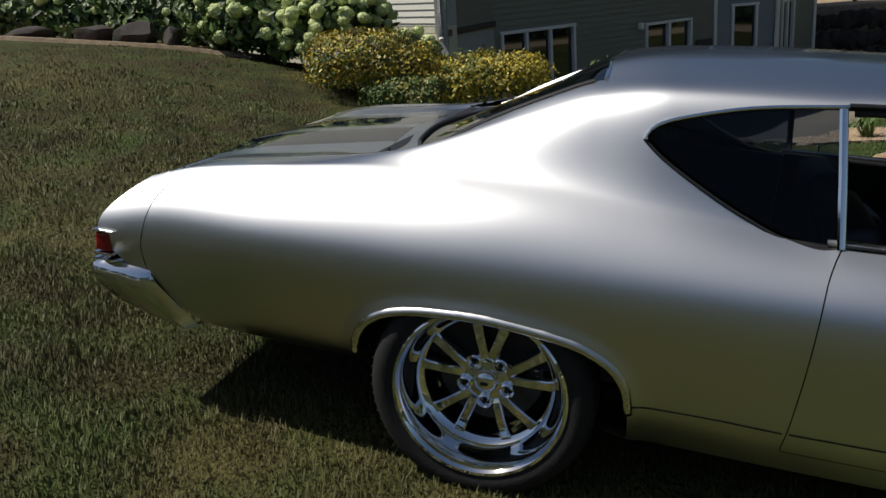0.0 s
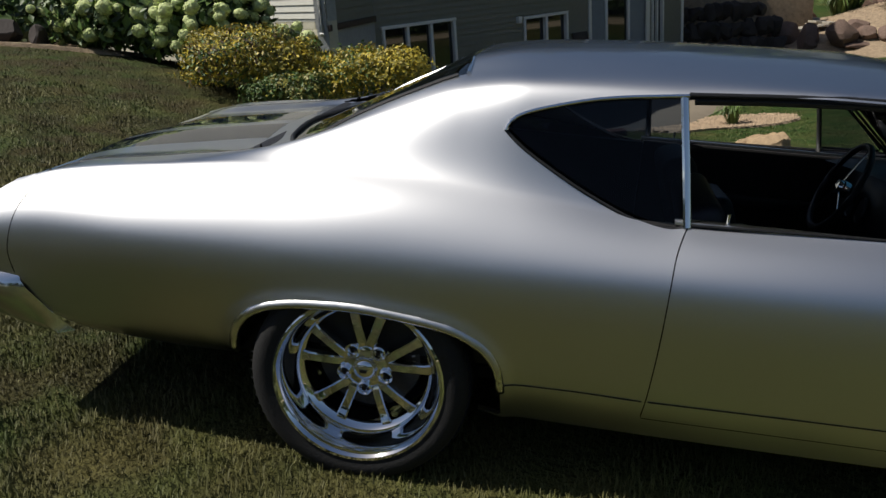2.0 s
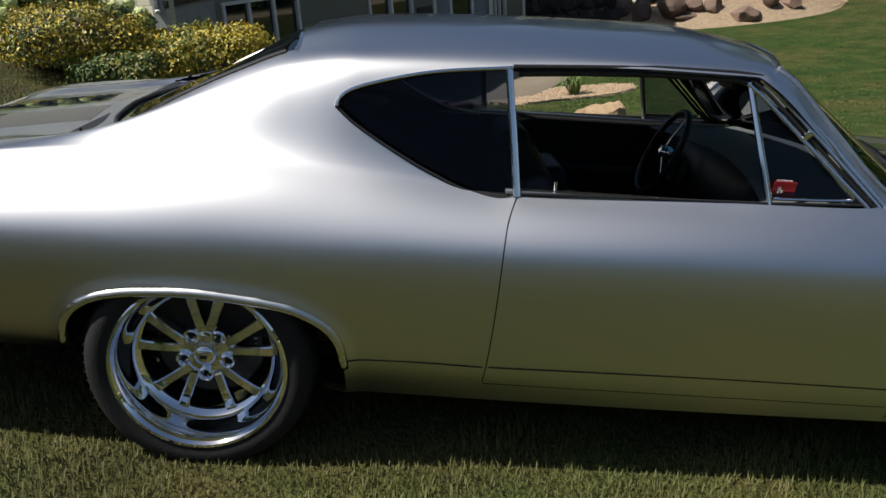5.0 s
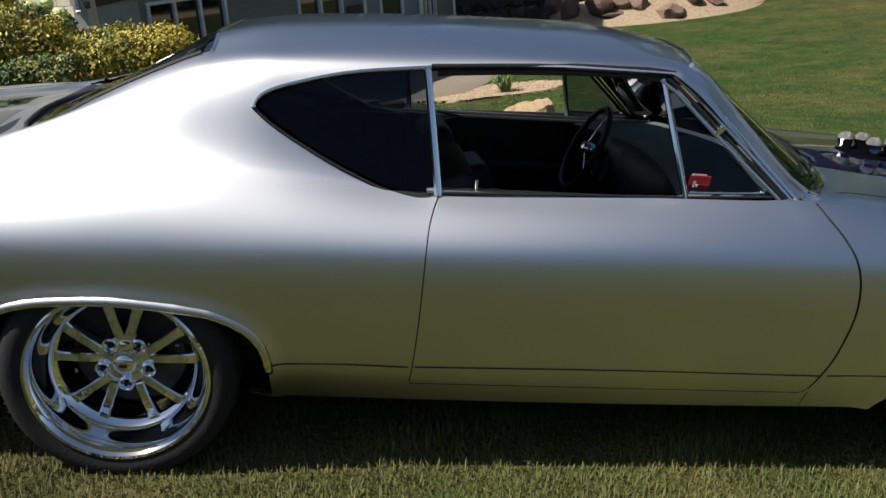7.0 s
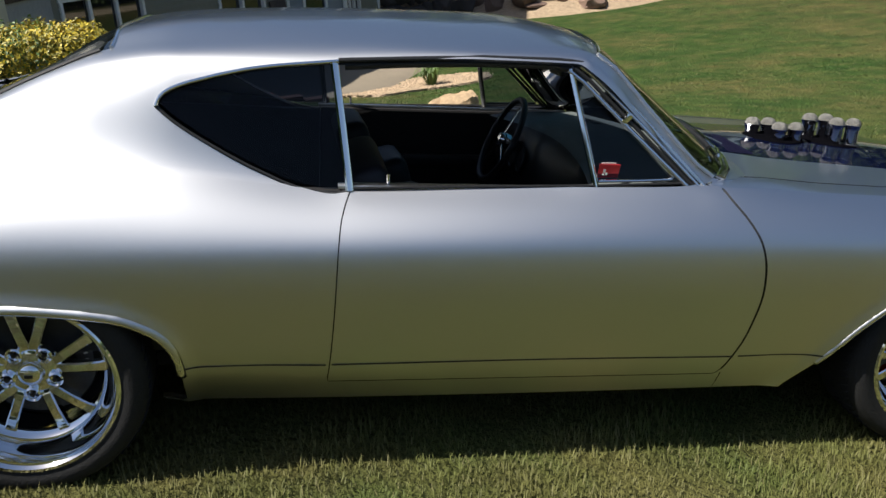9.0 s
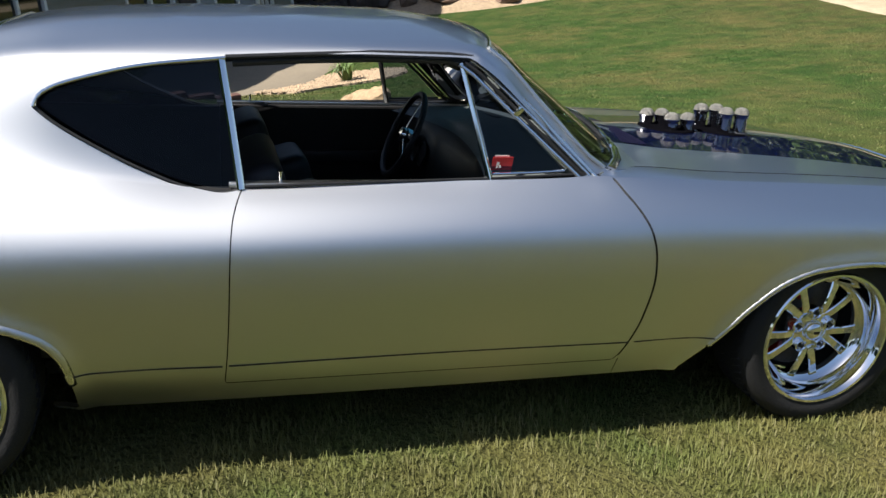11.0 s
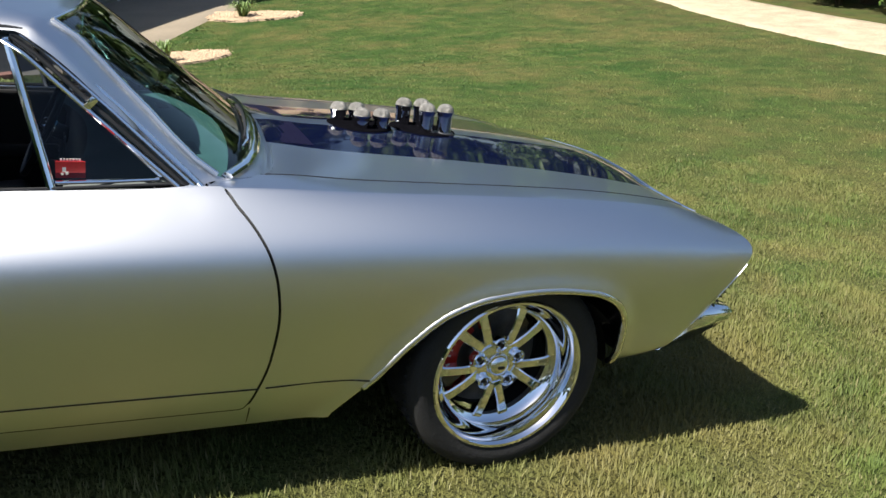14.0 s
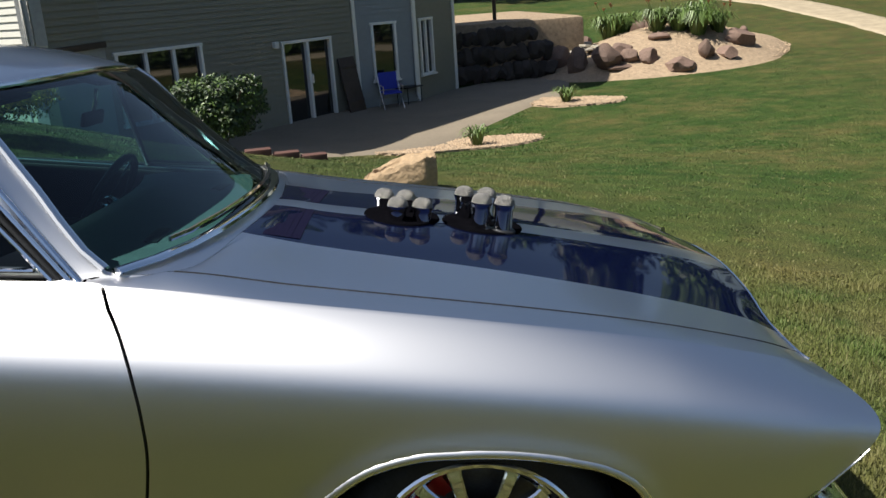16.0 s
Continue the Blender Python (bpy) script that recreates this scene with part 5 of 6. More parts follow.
def ribbon(name, near, far, material, lift, label, category):
    """A track between two edges, laid along the ground, with its shoulders turned down."""
    a, b = dense(near, 0.4, False), dense(far, 0.4, False)
    n = 190
    pick = lambda r: np.stack([np.interp(np.linspace(0, 1, n), np.linspace(0, 1, len(r)), r[:, c]) for c in (0, 1)], 1)
    a, b = pick(a), pick(b)
    fs = (0.0, 0.03, 0.15, 0.3, 0.45, 0.55, 0.7, 0.85, 0.97, 1.0)
    wob = np.random.default_rng(8).normal(0, 0.022, (n, 2))
    co = np.zeros((n, len(fs), 3))
    for k, f in enumerate(fs):
        p = a * (1 - f) + b * f + wob * (abs(f - 0.5) > 0.4)
        rut = 0.02 * np.exp(-(((f - 0.25) / 0.08) ** 2)) + 0.02 * np.exp(-(((f - 0.75) / 0.08) ** 2))
        co[:, k] = np.c_[p, height(p[:, 0], p[:, 1]) + (lift - rut if 0 < k < len(fs) - 1 else -0.04)]
    m = len(fs)
    q = (np.arange(n - 1)[:, None] * m + np.arange(m - 1)[None]).ravel()
    return tagged(from_arrays(name, co.reshape(-1, 3), np.stack([q, q + m, q + m + 1, q + 1], 1), material), label, category, kind="structure")


ribbon("gravel_drive", [(16.2, -14), (15.2, 2), (15.0, 8), (15.4, 11.2), (15.9, 14.2), (17.0, 20), (18.0, 27), (18.2, 31), (17.6, 36), (16.6, 44), (15.6, 52), (14, 62)], [(20, -14), (19, 2), (18.5, 8.6), (18.4, 11.6), (18.5, 15), (18.9, 18.5), (19.6, 23), (20.0, 28), (19.9, 34), (19.4, 42), (18.6, 52), (17, 62)], ROADSTONE, 0.05, "pale crushed limestone driveway across the lawn", "driveway")

# pebbles on the islands
peb_co, peb_q = [], []
base_v = np.array([(1, 0, 0), (-1, 0, 0), (0, 1, 0), (0, -1, 0), (0, 0, 1)], float)
base_f = np.array([(0, 2, 4), (2, 1, 4), (1, 3, 4), (3, 0, 4)])


def pebbles(n, cx, cy, rx, ry, size, test=None):
    k = 0
    while k < n:
        x, y = cx + rng.uniform(-rx, rx), cy + rng.uniform(-ry, ry)
        if test is not None and not test(x, y):
            k += 0.2
            continue
        s = size * rng.uniform(0.6, 1.4)
        a = rng.uniform(0, 6.28)
        r = np.array([[math.cos(a), -math.sin(a), 0], [math.sin(a), math.cos(a), 0], [0, 0, 1]])
        v = (base_v * [s, s * rng.uniform(0.6, 1), s * 0.6]) @ r.T + [x, y, float(height(x, y)) + 0.05]
        peb_q.extend((base_f + 5 * len(peb_co)).tolist())
        peb_co.append(v)
        k += 1


def within_ring(outline):
    ring = dense(outline, 0.3)
    return lambda x, y: bool(inside(np.array([x, y]), ring))


pebbles(2200, 3.3, 15.3, 1.9, 1.7, 0.035, within_ring([(1.5, 14.1), (2.7, 15.6), (3.4, 16.6), (4.3, 16.5), (5.0, 15.9), (4.6, 15.3), (3.2, 14.7), (2.2, 13.7)]))
pebbles(900, 6.3, 20.3, 1.4, 1.1, 0.04, within_ring([(5.1, 20.3), (5.6, 21.3), (6.8, 20.8), (7.6, 20.1), (7.1, 19.5), (5.9, 19.4)]))
pebbles(2600, 10.4, 27.2, 4.6, 3.2, 0.05, lambda x, y: in_bed(x, y) > 0.02)
PEBBLE = mat("pebble", (0.37, 0.27, 0.175), 0.8, noise_scale=2.5, vary=0.5)
ob = from_arrays("pebbles", np.concatenate(peb_co), [tuple(f) for f in peb_q], PEBBLE)
ob.data.shade_flat()
tagged(ob, "loose tan and white pebbles over the gravel beds", "gravel", kind="stuff")


# ---- grass ----
def blades(name, n, box_, length, width, keep=None, label=""):
    """Bent tapered blades in one mesh."""
    x0, x1, y0, y1 = box_
    x, y = rng.uniform(x0, x1, n), rng.uniform(y0, y1, n)
    if keep is not None:
        k = keep(x, y)
        x, y = x[k], y[k]
    n = len(x)
    z = height(x, y)
    a, lean = rng.uniform(0, 2 * math.pi, n), rng.uniform(0.15, 1.1, n)
    tuft = 0.75 + 0.35 * np.sin(x * 7.1 + 1.3 * np.sin(y * 5.3)) * np.sin(y * 6.7)
    L = length * rng.uniform(0.5, 1.25, n) * tuft
    w = width * rng.uniform(0.6, 1.3, n)
    dx, dy = np.cos(a), np.sin(a)
    px, py = -dy, dx
    v = np.zeros((n, 5, 3))
    base = np.stack([x, y, z - 0.004], 1)
    side_ = np.stack([px, py, np.zeros(n)], 1) * w[:, None]
    mid = base + np.stack([dx * np.sin(lean * 0.5) * L * 0.55, dy * np.sin(lean * 0.5) * L * 0.55, np.cos(lean * 0.5) * L * 0.55], 1)
    tip = mid + np.stack([dx * np.sin(lean) * L * 0.45, dy * np.sin(lean) * L * 0.45, np.cos(lean) * L * 0.45], 1)
    v[:, 0], v[:, 1], v[:, 2], v[:, 3], v[:, 4] = base - side_, base + side_, mid + side_ * 0.75, mid - side_ * 0.75, tip
    me = bpy.data.meshes.new(name)
    me.vertices.add(5 * n)
    me.vertices.foreach_set("co", v.ravel())
    o = 5 * np.arange(n)[:, None]
    loops = (o + np.array([0, 1, 2, 3, 3, 2, 4])).ravel()
    me.loops.add(7 * n)
    me.loops.foreach_set("vertex_index", loops.astype(np.int32))
    me.polygons.add(2 * n)
    start = np.stack([7 * np.arange(n), 7 * np.arange(n) + 4], 1).ravel()
    me.polygons.foreach_set("loop_start", start.astype(np.int32))
    me.update(calc_edges=True)
    me.materials.append(BLADE)
    return tagged(new(name, me), label or "short mown grass blades, green and straw-coloured", "grass", kind="stuff")


def off_patio(x, y):
    p = np.stack([x, y], -1)
    out = ~inside(p, dense(PATIO, 0.5))
    return out & (in_bed(x, y) < 0.001)


blades("grass", 180000, (-2.6, 5.6, -2.0, 0.3), 0.046, 0.0019)
blades("grass", 90000, (-4.0, 9.0, -8.0, -1.9), 0.055, 0.007)
blades("grass", 150000, (3.2, 8.0, -1.6, 3.5), 0.042, 0.0021)
blades("grass", 60000, (-6.0, -0.9, -1.8, 5.0), 0.045, 0.0034)
blades("grass", 110000, (-7.0, 15.5, 2.0, 13.0), 0.028, 0.006, off_patio)
blades("grass", 30000, (1.0, 5.1, 12.9, 21.5), 0.035, 0.008, lambda x, y: off_patio(x, y) & ~inside(np.stack([x, y], -1), dense([(1.5, 14.1), (2.7, 15.6), (3.4, 16.6), (4.3, 16.5), (5.0, 15.9), (4.6, 15.3), (3.2, 14.7), (2.2, 13.7)], 0.3)))
blades("grass", 90000, (5.0, 16.0, 11.0, 27.0), 0.022, 0.009, off_patio)

# ---- the house behind the lawn ----
# siding colour darkened for walls in the house's own shade
SIDING = mat("shaded_vinyl_siding", (0.21, 0.205, 0.165), 0.55, noise_scale=0.8, vary=0.08, bump=0.08, bump_scale=40)
SIDING_BLUE = mat("pale_blue_siding", (0.24, 0.265, 0.275), 0.55, noise_scale=0.8, vary=0.08, bump=0.08, bump_scale=40)
# paler copy of the siding, with full sun put into its colour
SIDING_LIT = mat("sunlit_wing_siding", (0.62, 0.61, 0.54), 0.55, noise_scale=0.8, vary=0.06, bump=0.08, bump_scale=40)
STUCCO = mat("grey_foundation", (0.36, 0.37, 0.36), 0.85, noise_scale=1.5, vary=0.15, bump=0.3, bump_scale=30)
BLOCK = mat("painted_block", (0.55, 0.52, 0.40), 0.85, noise_scale=4, vary=0.12, bump=0.4, bump_scale=60, random_vary=0.06)
WHITE_TRIM = mat("white_trim", (0.74, 0.74, 0.71), 0.45, noise_scale=3, vary=0.06)
ROOFING = mat("brown_shingle", (0.12, 0.10, 0.085), 0.9, noise_scale=4, vary=0.3, bump=0.5, bump_scale=20)
PANE = mat("window_pane", (0.01, 0.012, 0.014), 0.03, noise_scale=0.5, vary=0.2, spec=0.9)
BROWN_PANEL = mat("dark_wood_panel", (0.055, 0.038, 0.03), 0.6, noise_scale=3, vary=0.35, bump=0.2, bump_scale=30)
BLUE_CLOTH = mat("blue_canvas", (0.015, 0.03, 0.32), 0.7, noise_scale=20, vary=0.2, bump=0.2, bump_scale=200)
ALU = mat("chair_tube", (0.62, 0.62, 0.62), 0.3, 0.9, noise_scale=20, vary=0.1)
BASE_Z, EAVE_Z = -1.96, 6.15
TALL = EAVE_Z - BASE_Z
house = thing("house", None, "two-storey house with pale lap siding and a walk-out basement", "house")


def wall_frame(a, b):
    """Local x along the wall from a to b, y into the house, z up from the patio."""
    d = Vector((b[0] - a[0], b[1] - a[1], 0))
    return Matrix.Translation((a[0], a[1], BASE_Z)) @ pose(0, 0, 0, 0, 0, math.degrees(math.atan2(d.y, d.x))), d.length


def lap_wall(name, a, b, material, holes=(), z0=0.0, z1=None, board=0.13, thick=0.22, label=""):
    """A wall of overlapping boards with real openings through it."""
    z1 = z1 or TALL
    m, length = wall_frame(a, b)
    bm, lap, boards = bmesh.new(), bmesh.new(), []
    xs = sorted({0, length, *(h[0] for h in holes), *(h[1] for h in holes)})
    zs = sorted({z0, z1, *(h[2] for h in holes), *(h[3] for h in holes)})
    for x0, x1 in zip(xs, xs[1:]):
        for q0, q1 in zip(zs, zs[1:]):
            if any(h[0] <= x0 and x1 <= h[1] and h[2] <= q0 and q1 <= h[3] for h in holes):
                continue
            box(bm, (x1 - x0, thick, q1 - q0), pose((x0 + x1) / 2, thick / 2 + 0.02, (q0 + q1) / 2))
            z = math.floor(q0 / board) * board
            while z < min(q1, 6.0):
                lo, hi = max(z, q0), min(z + board, q1)
                if hi - lo > 0.004:
                    y0, y1 = -0.012 + 0.024 * (lo - z) / board, -0.012 + 0.024 * (hi - z) / board
                    own = lo < 2.75
                    to = bmesh.new() if own else lap
                    v = [to.verts.new(p) for p in ((x0, y0, lo), (x1, y0, lo), (x1, y1, hi), (x0, y1, hi), (x0, 0.018, lo), (x1, 0.018, lo))]
                    to.faces.new(v[:4])
                    to.faces.new((v[4], v[5], v[1], v[0]))
                    if own:
                        boards.append(to)
                z += board
    bmesh.ops.remove_doubles(bm, verts=bm.verts, dist=0.0005)
    ob = part(name, bm, STUCCO, house, "", smooth=0, at=m)
    tagged(part("siding", lap, material, ob, label, smooth=0), kind="stuff")
    for b_ in boards:
        part("board", b_, material, ob, smooth=0)
    return ob


def window(a, b, x0, x1, z0, z1, lights=1, name="window", blind=False):
    m, _ = wall_frame(a, b)
    bm = bmesh.new()
    w, h = x1 - x0, z1 - z0
    for sx, sz, cx, cz in ((w + 0.12, 0.07, 0, h / 2), (w + 0.12, 0.07, 0, -h / 2), (0.07, h, -w / 2, 0), (0.07, h, w / 2, 0)):
        box(bm, (sx, 0.10, sz), pose(cx, 0.0, cz), 0.008)
    ob = part(name, bm, WHITE_TRIM, house, "white-framed window", at=m @ pose((x0 + x1) / 2, 0.0, (z0 + z1) / 2))
    for k in range(1, lights):
        part("mullion", boxed((0.075, 0.08, h), pose(-w / 2 + w * k / lights, 0.01, 0), 0.006), WHITE_TRIM, ob)
    for k in range(lights):
        part("pane", boxed((w / lights - 0.05, 0.008, h - 0.05), pose(-w / 2 + w * (k + 0.5) / lights, 0.05, 0)), PANE, ob)
    part("sill", boxed((w + 0.16, 0.14, 0.04), pose(0, -0.02, -h / 2 - 0.03), 0.008), WHITE_TRIM, ob)
    return ob


A, B = (-3.78, 15.63), (0.69, 21.59)
LEN_AB = math.hypot(B[0] - A[0], B[1] - A[1])
# holes: from, to along the wall; bottom, top
lap_wall("wall", A, B, SIDING, [(0.20, 2.34, 0.75, 2.20), (4.80, 6.48, 0.0, 2.04)], label="beige lap siding")
window(A, B, 0.20, 2.34, 0.75, 2.20, 3)
m, _ = wall_frame(A, B)
bm = bmesh.new()
for sx, sz, cx, cz in ((1.76, 0.07, 0, 2.0), (1.76, 0.05, 0, 0.03), (0.07, 2.0, -0.84, 1.0), (0.07, 2.0, 0.84, 1.0), (0.08, 2.0, 0.0, 1.0)):
    box(bm, (sx, 0.12, sz), pose(cx, 0, cz), 0.006)
slider = part("sliding_door", bm, WHITE_TRIM, house, "white-framed sliding glass patio door", at=m @ pose(5.64, 0.02, 0))
for x in (-0.42, 0.42):
    part("pane", boxed((0.78, 0.008, 1.92), pose(x, 0.05, 1.01)), PANE, slider)
part("door_handle", boxed((0.03, 0.05, 0.22), pose(0.06, -0.07, 1.05), 0.008), WHITE_TRIM, slider)
light = part("wall_light", boxed((0.12, 0.12, 0.16), m @ pose(4.55, -0.06, 1.98), 0.02), WHITE_TRIM, house, "small white wall lantern")

C, D = (2.26, 22.40), (3.36, 24.50)
lap_wall("wall", B, C, SIDING_BLUE, [(0.50, 1.17, 0.72, 2.22)], label="pale bluish lap siding on the bay")
window(B, C, 0.50, 1.17, 0.72, 2.22)
lap_wall("wall", C, D, SIDING, [(0.28, 0.98, 0.72, 2.22)], label="beige lap siding on the bay")
window(C, D, 0.28, 0.98, 0.72, 2.22, 2)
m, _ = wall_frame(B, C)
bm = tube(bmesh.new(), [m @ Vector(p) for p in ((1.70, -0.06, 5.5), (1.70, -0.06, 0.25), (1.72, -0.16, 0.10))], 0.04, 8)
part("downspout", bm, WHITE_TRIM, house, "white metal downspout")
for p in (B, C, D):
    part("corner_board", boxed((0.10, 0.10, 6.0), pose(p[0], p[1], BASE_Z + 3.0, 0, 0, 40), 0.006), WHITE_TRIM, house)
# far end of the house
E_ = (1.0, 27.2)
lap_wall("wall", D, E_, SIDING)
# projecting wing: grey foundation face and sunlit block wall with siding above
G, H_ = (-4.14, 13.34), (-12.1, 19.3)
m, length = wall_frame(G, A)
part("foundation_face", boxed((length, 0.22, 2.42), m @ pose(length / 2, 0.11, 1.21)), STUCCO, house, "grey plastered foundation wall", smooth=0)
lap_wall("wall", G, A, SIDING, z0=2.42)
part("skirt_board", boxed((length, 0.05, 0.12), m @ pose(length / 2, -0.03, 2.42), 0.006), BROWN_PANEL, house)
lap_wall("wall", H_, G, SIDING_LIT, z0=2.55)
m, length = wall_frame(H_, G)
core = part("block_wall", boxed((length, 0.2, 2.55), m @ pose(length / 2, 0.13, 1.275)), BLOCK, house, "cream painted concrete block wall", smooth=0)
BLOCK_ME = None
for row in range(13):
    for col in range(8):
        bx = length - 0.2 - col * 0.4 - (0.2 if row % 2 else 0.0)
        if BLOCK_ME is None:
            ob = part("block", boxed((0.392, 0.03, 0.192), None, 0.006, 1), BLOCK, core, smooth=0)
            BLOCK_ME = ob.data
            ob.matrix_basis = m @ pose(bx, 0.025, 0.1 + row * 0.2)
        else:
            share("block", BLOCK_ME, core, m @ pose(bx, 0.025, 0.1 + row * 0.2))
part("corner_pipe", tube(bmesh.new(), [m @ Vector(p) for p in ((length - 0.10, -0.07, 5.5), (length - 0.10, -0.07, 2.35), (length - 0.06, -0.1, 2.3))], 0.045, 8), WHITE_TRIM, house, "white downspout end")
# roof over it all
bm = bmesh.new()
ring = [Vector((*p, EAVE_Z)) for p in ((-3.95, 13.0), (-3.6, 15.5), (0.85, 21.45), (2.42, 22.25), (3.55, 24.5), (1.1, 27.5), (-12.3, 23.0), (-12.6, 19.0))]
mid = sum(ring, Vector()) / 8 + Vector((0, 0, 2.6))
vr = [bm.verts.new(p) for p in ring]
vm = bm.verts.new(mid)
for k in range(8):
    bm.faces.new((vr[k], vr[(k + 1) % 8], vm))
bm.faces.new(vr[::-1])
part("roof", bm, ROOFING, house, "brown shingle roof", smooth=0)

# ---- things along the house ----
m, _ = wall_frame(A, B)
panel_ = thing("leaning_panel", m @ pose(6.95, -0.35, 0.03, -12, 0, 0), "dark brown wooden panel leaning against the siding", "panel")
part("board", boxed((0.62, 0.04, 1.45), pose(0, 0, 0.725), 0.01), BROWN_PANEL, panel_)
part("batten", boxed((0.62, 0.02, 0.07), pose(0, -0.03, 1.2), 0.004), BROWN_PANEL, panel_)
part("batten", boxed((0.62, 0.02, 0.07), pose(0, -0.03, 0.3), 0.004), BROWN_PANEL, panel_)


def folding_chair(mm):
    ch = thing("folding_chair", mm, "blue canvas folding lawn chair on the patio", "chair")
    part("seat", boxed((0.50, 0.46, 0.03), pose(0, 0, 0.42, 4, 0, 0), 0.01), BLUE_CLOTH, ch)
    part("backrest", boxed((0.50, 0.03, 0.46), pose(0, 0.27, 0.70, -14, 0, 0), 0.01), BLUE_CLOTH, ch)
    for sx in (-0.27, 0.27):
        part("leg", tube(bmesh.new(), [(sx, -0.27, 0), (sx, 0.10, 0.42), (sx, 0.34, 0.95)], 0.013), ALU, ch)
        part("leg", tube(bmesh.new(), [(sx, 0.30, 0), (sx, -0.20, 0.43)], 0.013), ALU, ch)
        part("armrest", tube(bmesh.new(), [(sx, -0.25, 0.60), (sx, 0.24, 0.62)], 0.016), ALU, ch)
        part("arm_support", tube(bmesh.new(), [(sx, -0.21, 0.43), (sx, -0.23, 0.60)], 0.011), ALU, ch)
    return ch


folding_chair(m @ pose(7.75, -0.85, 0.03, 0, 0, -35))
tbl = thing("side_table", m @ pose(8.65, -0.75, 0.03), "low dark metal patio table", "table")
part("tabletop", boxed((0.72, 0.45, 0.03), pose(0, 0, 0.44), 0.01), BLACK, tbl)
for sx in (-0.3, 0.3):
    for sy in (-0.18, 0.18):
        part("leg", cyl(bmesh.new(), 0.015, 0.015, 0.43, pose(sx, sy, 0.215), 8), BLACK, tbl)
meter = thing("hose_reel", wall_frame(H_, G)[0] @ pose(9.6, -0.16, 2.0), "dark hose reel on the block wall", "hose reel")
part("drum", cyl(bmesh.new(), 0.16, 0.16, 0.16, pose(0, 0, 0, 90, 0, 0), 20), BLACK, meter)
part("hose", tube(bmesh.new(), [(0.1, -0.05, 0.05), (0.25, -0.12, -0.25), (0.42, -0.2, -0.7), (0.5, -0.3, -1.3)], 0.02, 8), STUCCO, meter)

# retaining wall beside the patio
STONE = mat("field_stone", (0.16, 0.105, 0.08), 0.85, noise_scale=2.5, vary=0.35, bump=0.6, bump_scale=14, random_vary=0.25)
STONE_PALE = mat("limestone_slab", (0.42, 0.38, 0.31), 0.85, noise_scale=3, vary=0.25, bump=0.5, bump_scale=16, random_vary=0.15)
# retaining wall's shade is put into this near-black colour; border boulders share it
STONE_DARK = mat("shade_dark_wall_stone", (0.04, 0.032, 0.028), 0.9, noise_scale=2.5, vary=0.35, bump=0.6, bump_scale=14, random_vary=0.25)
BOULDER = mat("tan_boulder", (0.34, 0.24, 0.14), 0.85, noise_scale=2.2, vary=0.35, bump=1.0, bump_scale=16)


def rock_mesh(seed, size, detail=3, sharp=0.35):
    r = random.Random(seed)
    bm = bmesh.new()
    bmesh.ops.create_icosphere(bm, subdivisions=detail, radius=0.5)
    off = Vector((r.uniform(-9, 9), r.uniform(-9, 9), r.uniform(-9, 9)))
    cuts = [(Vector((r.gauss(0, 1), r.gauss(0, 1), r.gauss(0, 0.8))).normalized(), r.uniform(0.28, 0.42)) for _ in range(12)]
    for v in bm.verts:
        p = v.co.copy()
        for n, d in cuts:
            over = p.dot(n) - d
            if over > 0:
                p -= n * over
        p *= 1 + sharp * 0.35 * noise.noise(p * 2.3 + off) + 0.06 * noise.noise(p * 7 + off)
        v.co = Vector((p.x * size[0], p.y * size[1], p.z * size[2]))
    return bm


def rock(name, x, y, size, seed, label, material=STONE, sink=0.25, rz=0.0, dz=0.0, category="rock", group=""):
    ob = part(name, rock_mesh(seed, size), material, None, smooth=22)
    ob.matrix_basis = pose(x, y, float(height(x, y)) + size[2] * (0.5 - sink) + dz, 0, 0, rz)
    return tagged(ob, label, category, group)


bm = rock_mesh(9, (1.15, 0.8, 1.6), 5, 0.6)
for v in bm.verts:
    # a wedge: a long slope up to a blunt crest, then a steep face
    top = 0.17 + 0.21 * min(1.0, max(0.0, (v.co.x + 0.50) / 0.72))
    v.co.z = min(v.co.z, top + 0.05 * noise.noise(v.co * 5) + 0.02 * noise.noise(v.co * 17))
    v.co.x = min(v.co.x, 0.40 - 0.12 * v.co.z + 0.05 * noise.noise(v.co * 6))
ob = part("boulder", bm, BOULDER, None, smooth=32)
ob.matrix_basis = pose(2.46, 6.45, float(height(2.46, 6.45)) - 0.03, 0, 0, 4) @ Matrix.Scale(0.92, 4)
tagged(ob, "big tan wedge-shaped boulder standing in the lawn", "boulder")
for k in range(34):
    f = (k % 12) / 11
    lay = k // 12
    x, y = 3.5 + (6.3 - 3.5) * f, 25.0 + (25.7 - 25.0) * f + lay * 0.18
    rock("wall_stone", x + random.uniform(-0.05, 0.05), y, (0.55, 0.6, 0.62), 40 + k % 7, "retaining wall stone with shade put into its dark colour", STONE_DARK, 0.5, random.uniform(0, 180), 0.30 + lay * 0.52, "stone", "retaining wall stones")
tz = thing("terrace", None, "raised gravel terrace behind the retaining wall", "terrace", kind="structure")
part("fill", boxed((9.0, 8.0, 3.0), pose(2.6, 30.4, -1.62, 0, 0, 10), 0.2), GRAVEL, tz)
post = thing("terrace_post", pose(4.8, 27.5, -0.1), "dark wooden post on the terrace", "post")
part("shaft", boxed((0.12, 0.12, 2.6), pose(0, 0, 1.3), 0.01), BROWN_PANEL, post)

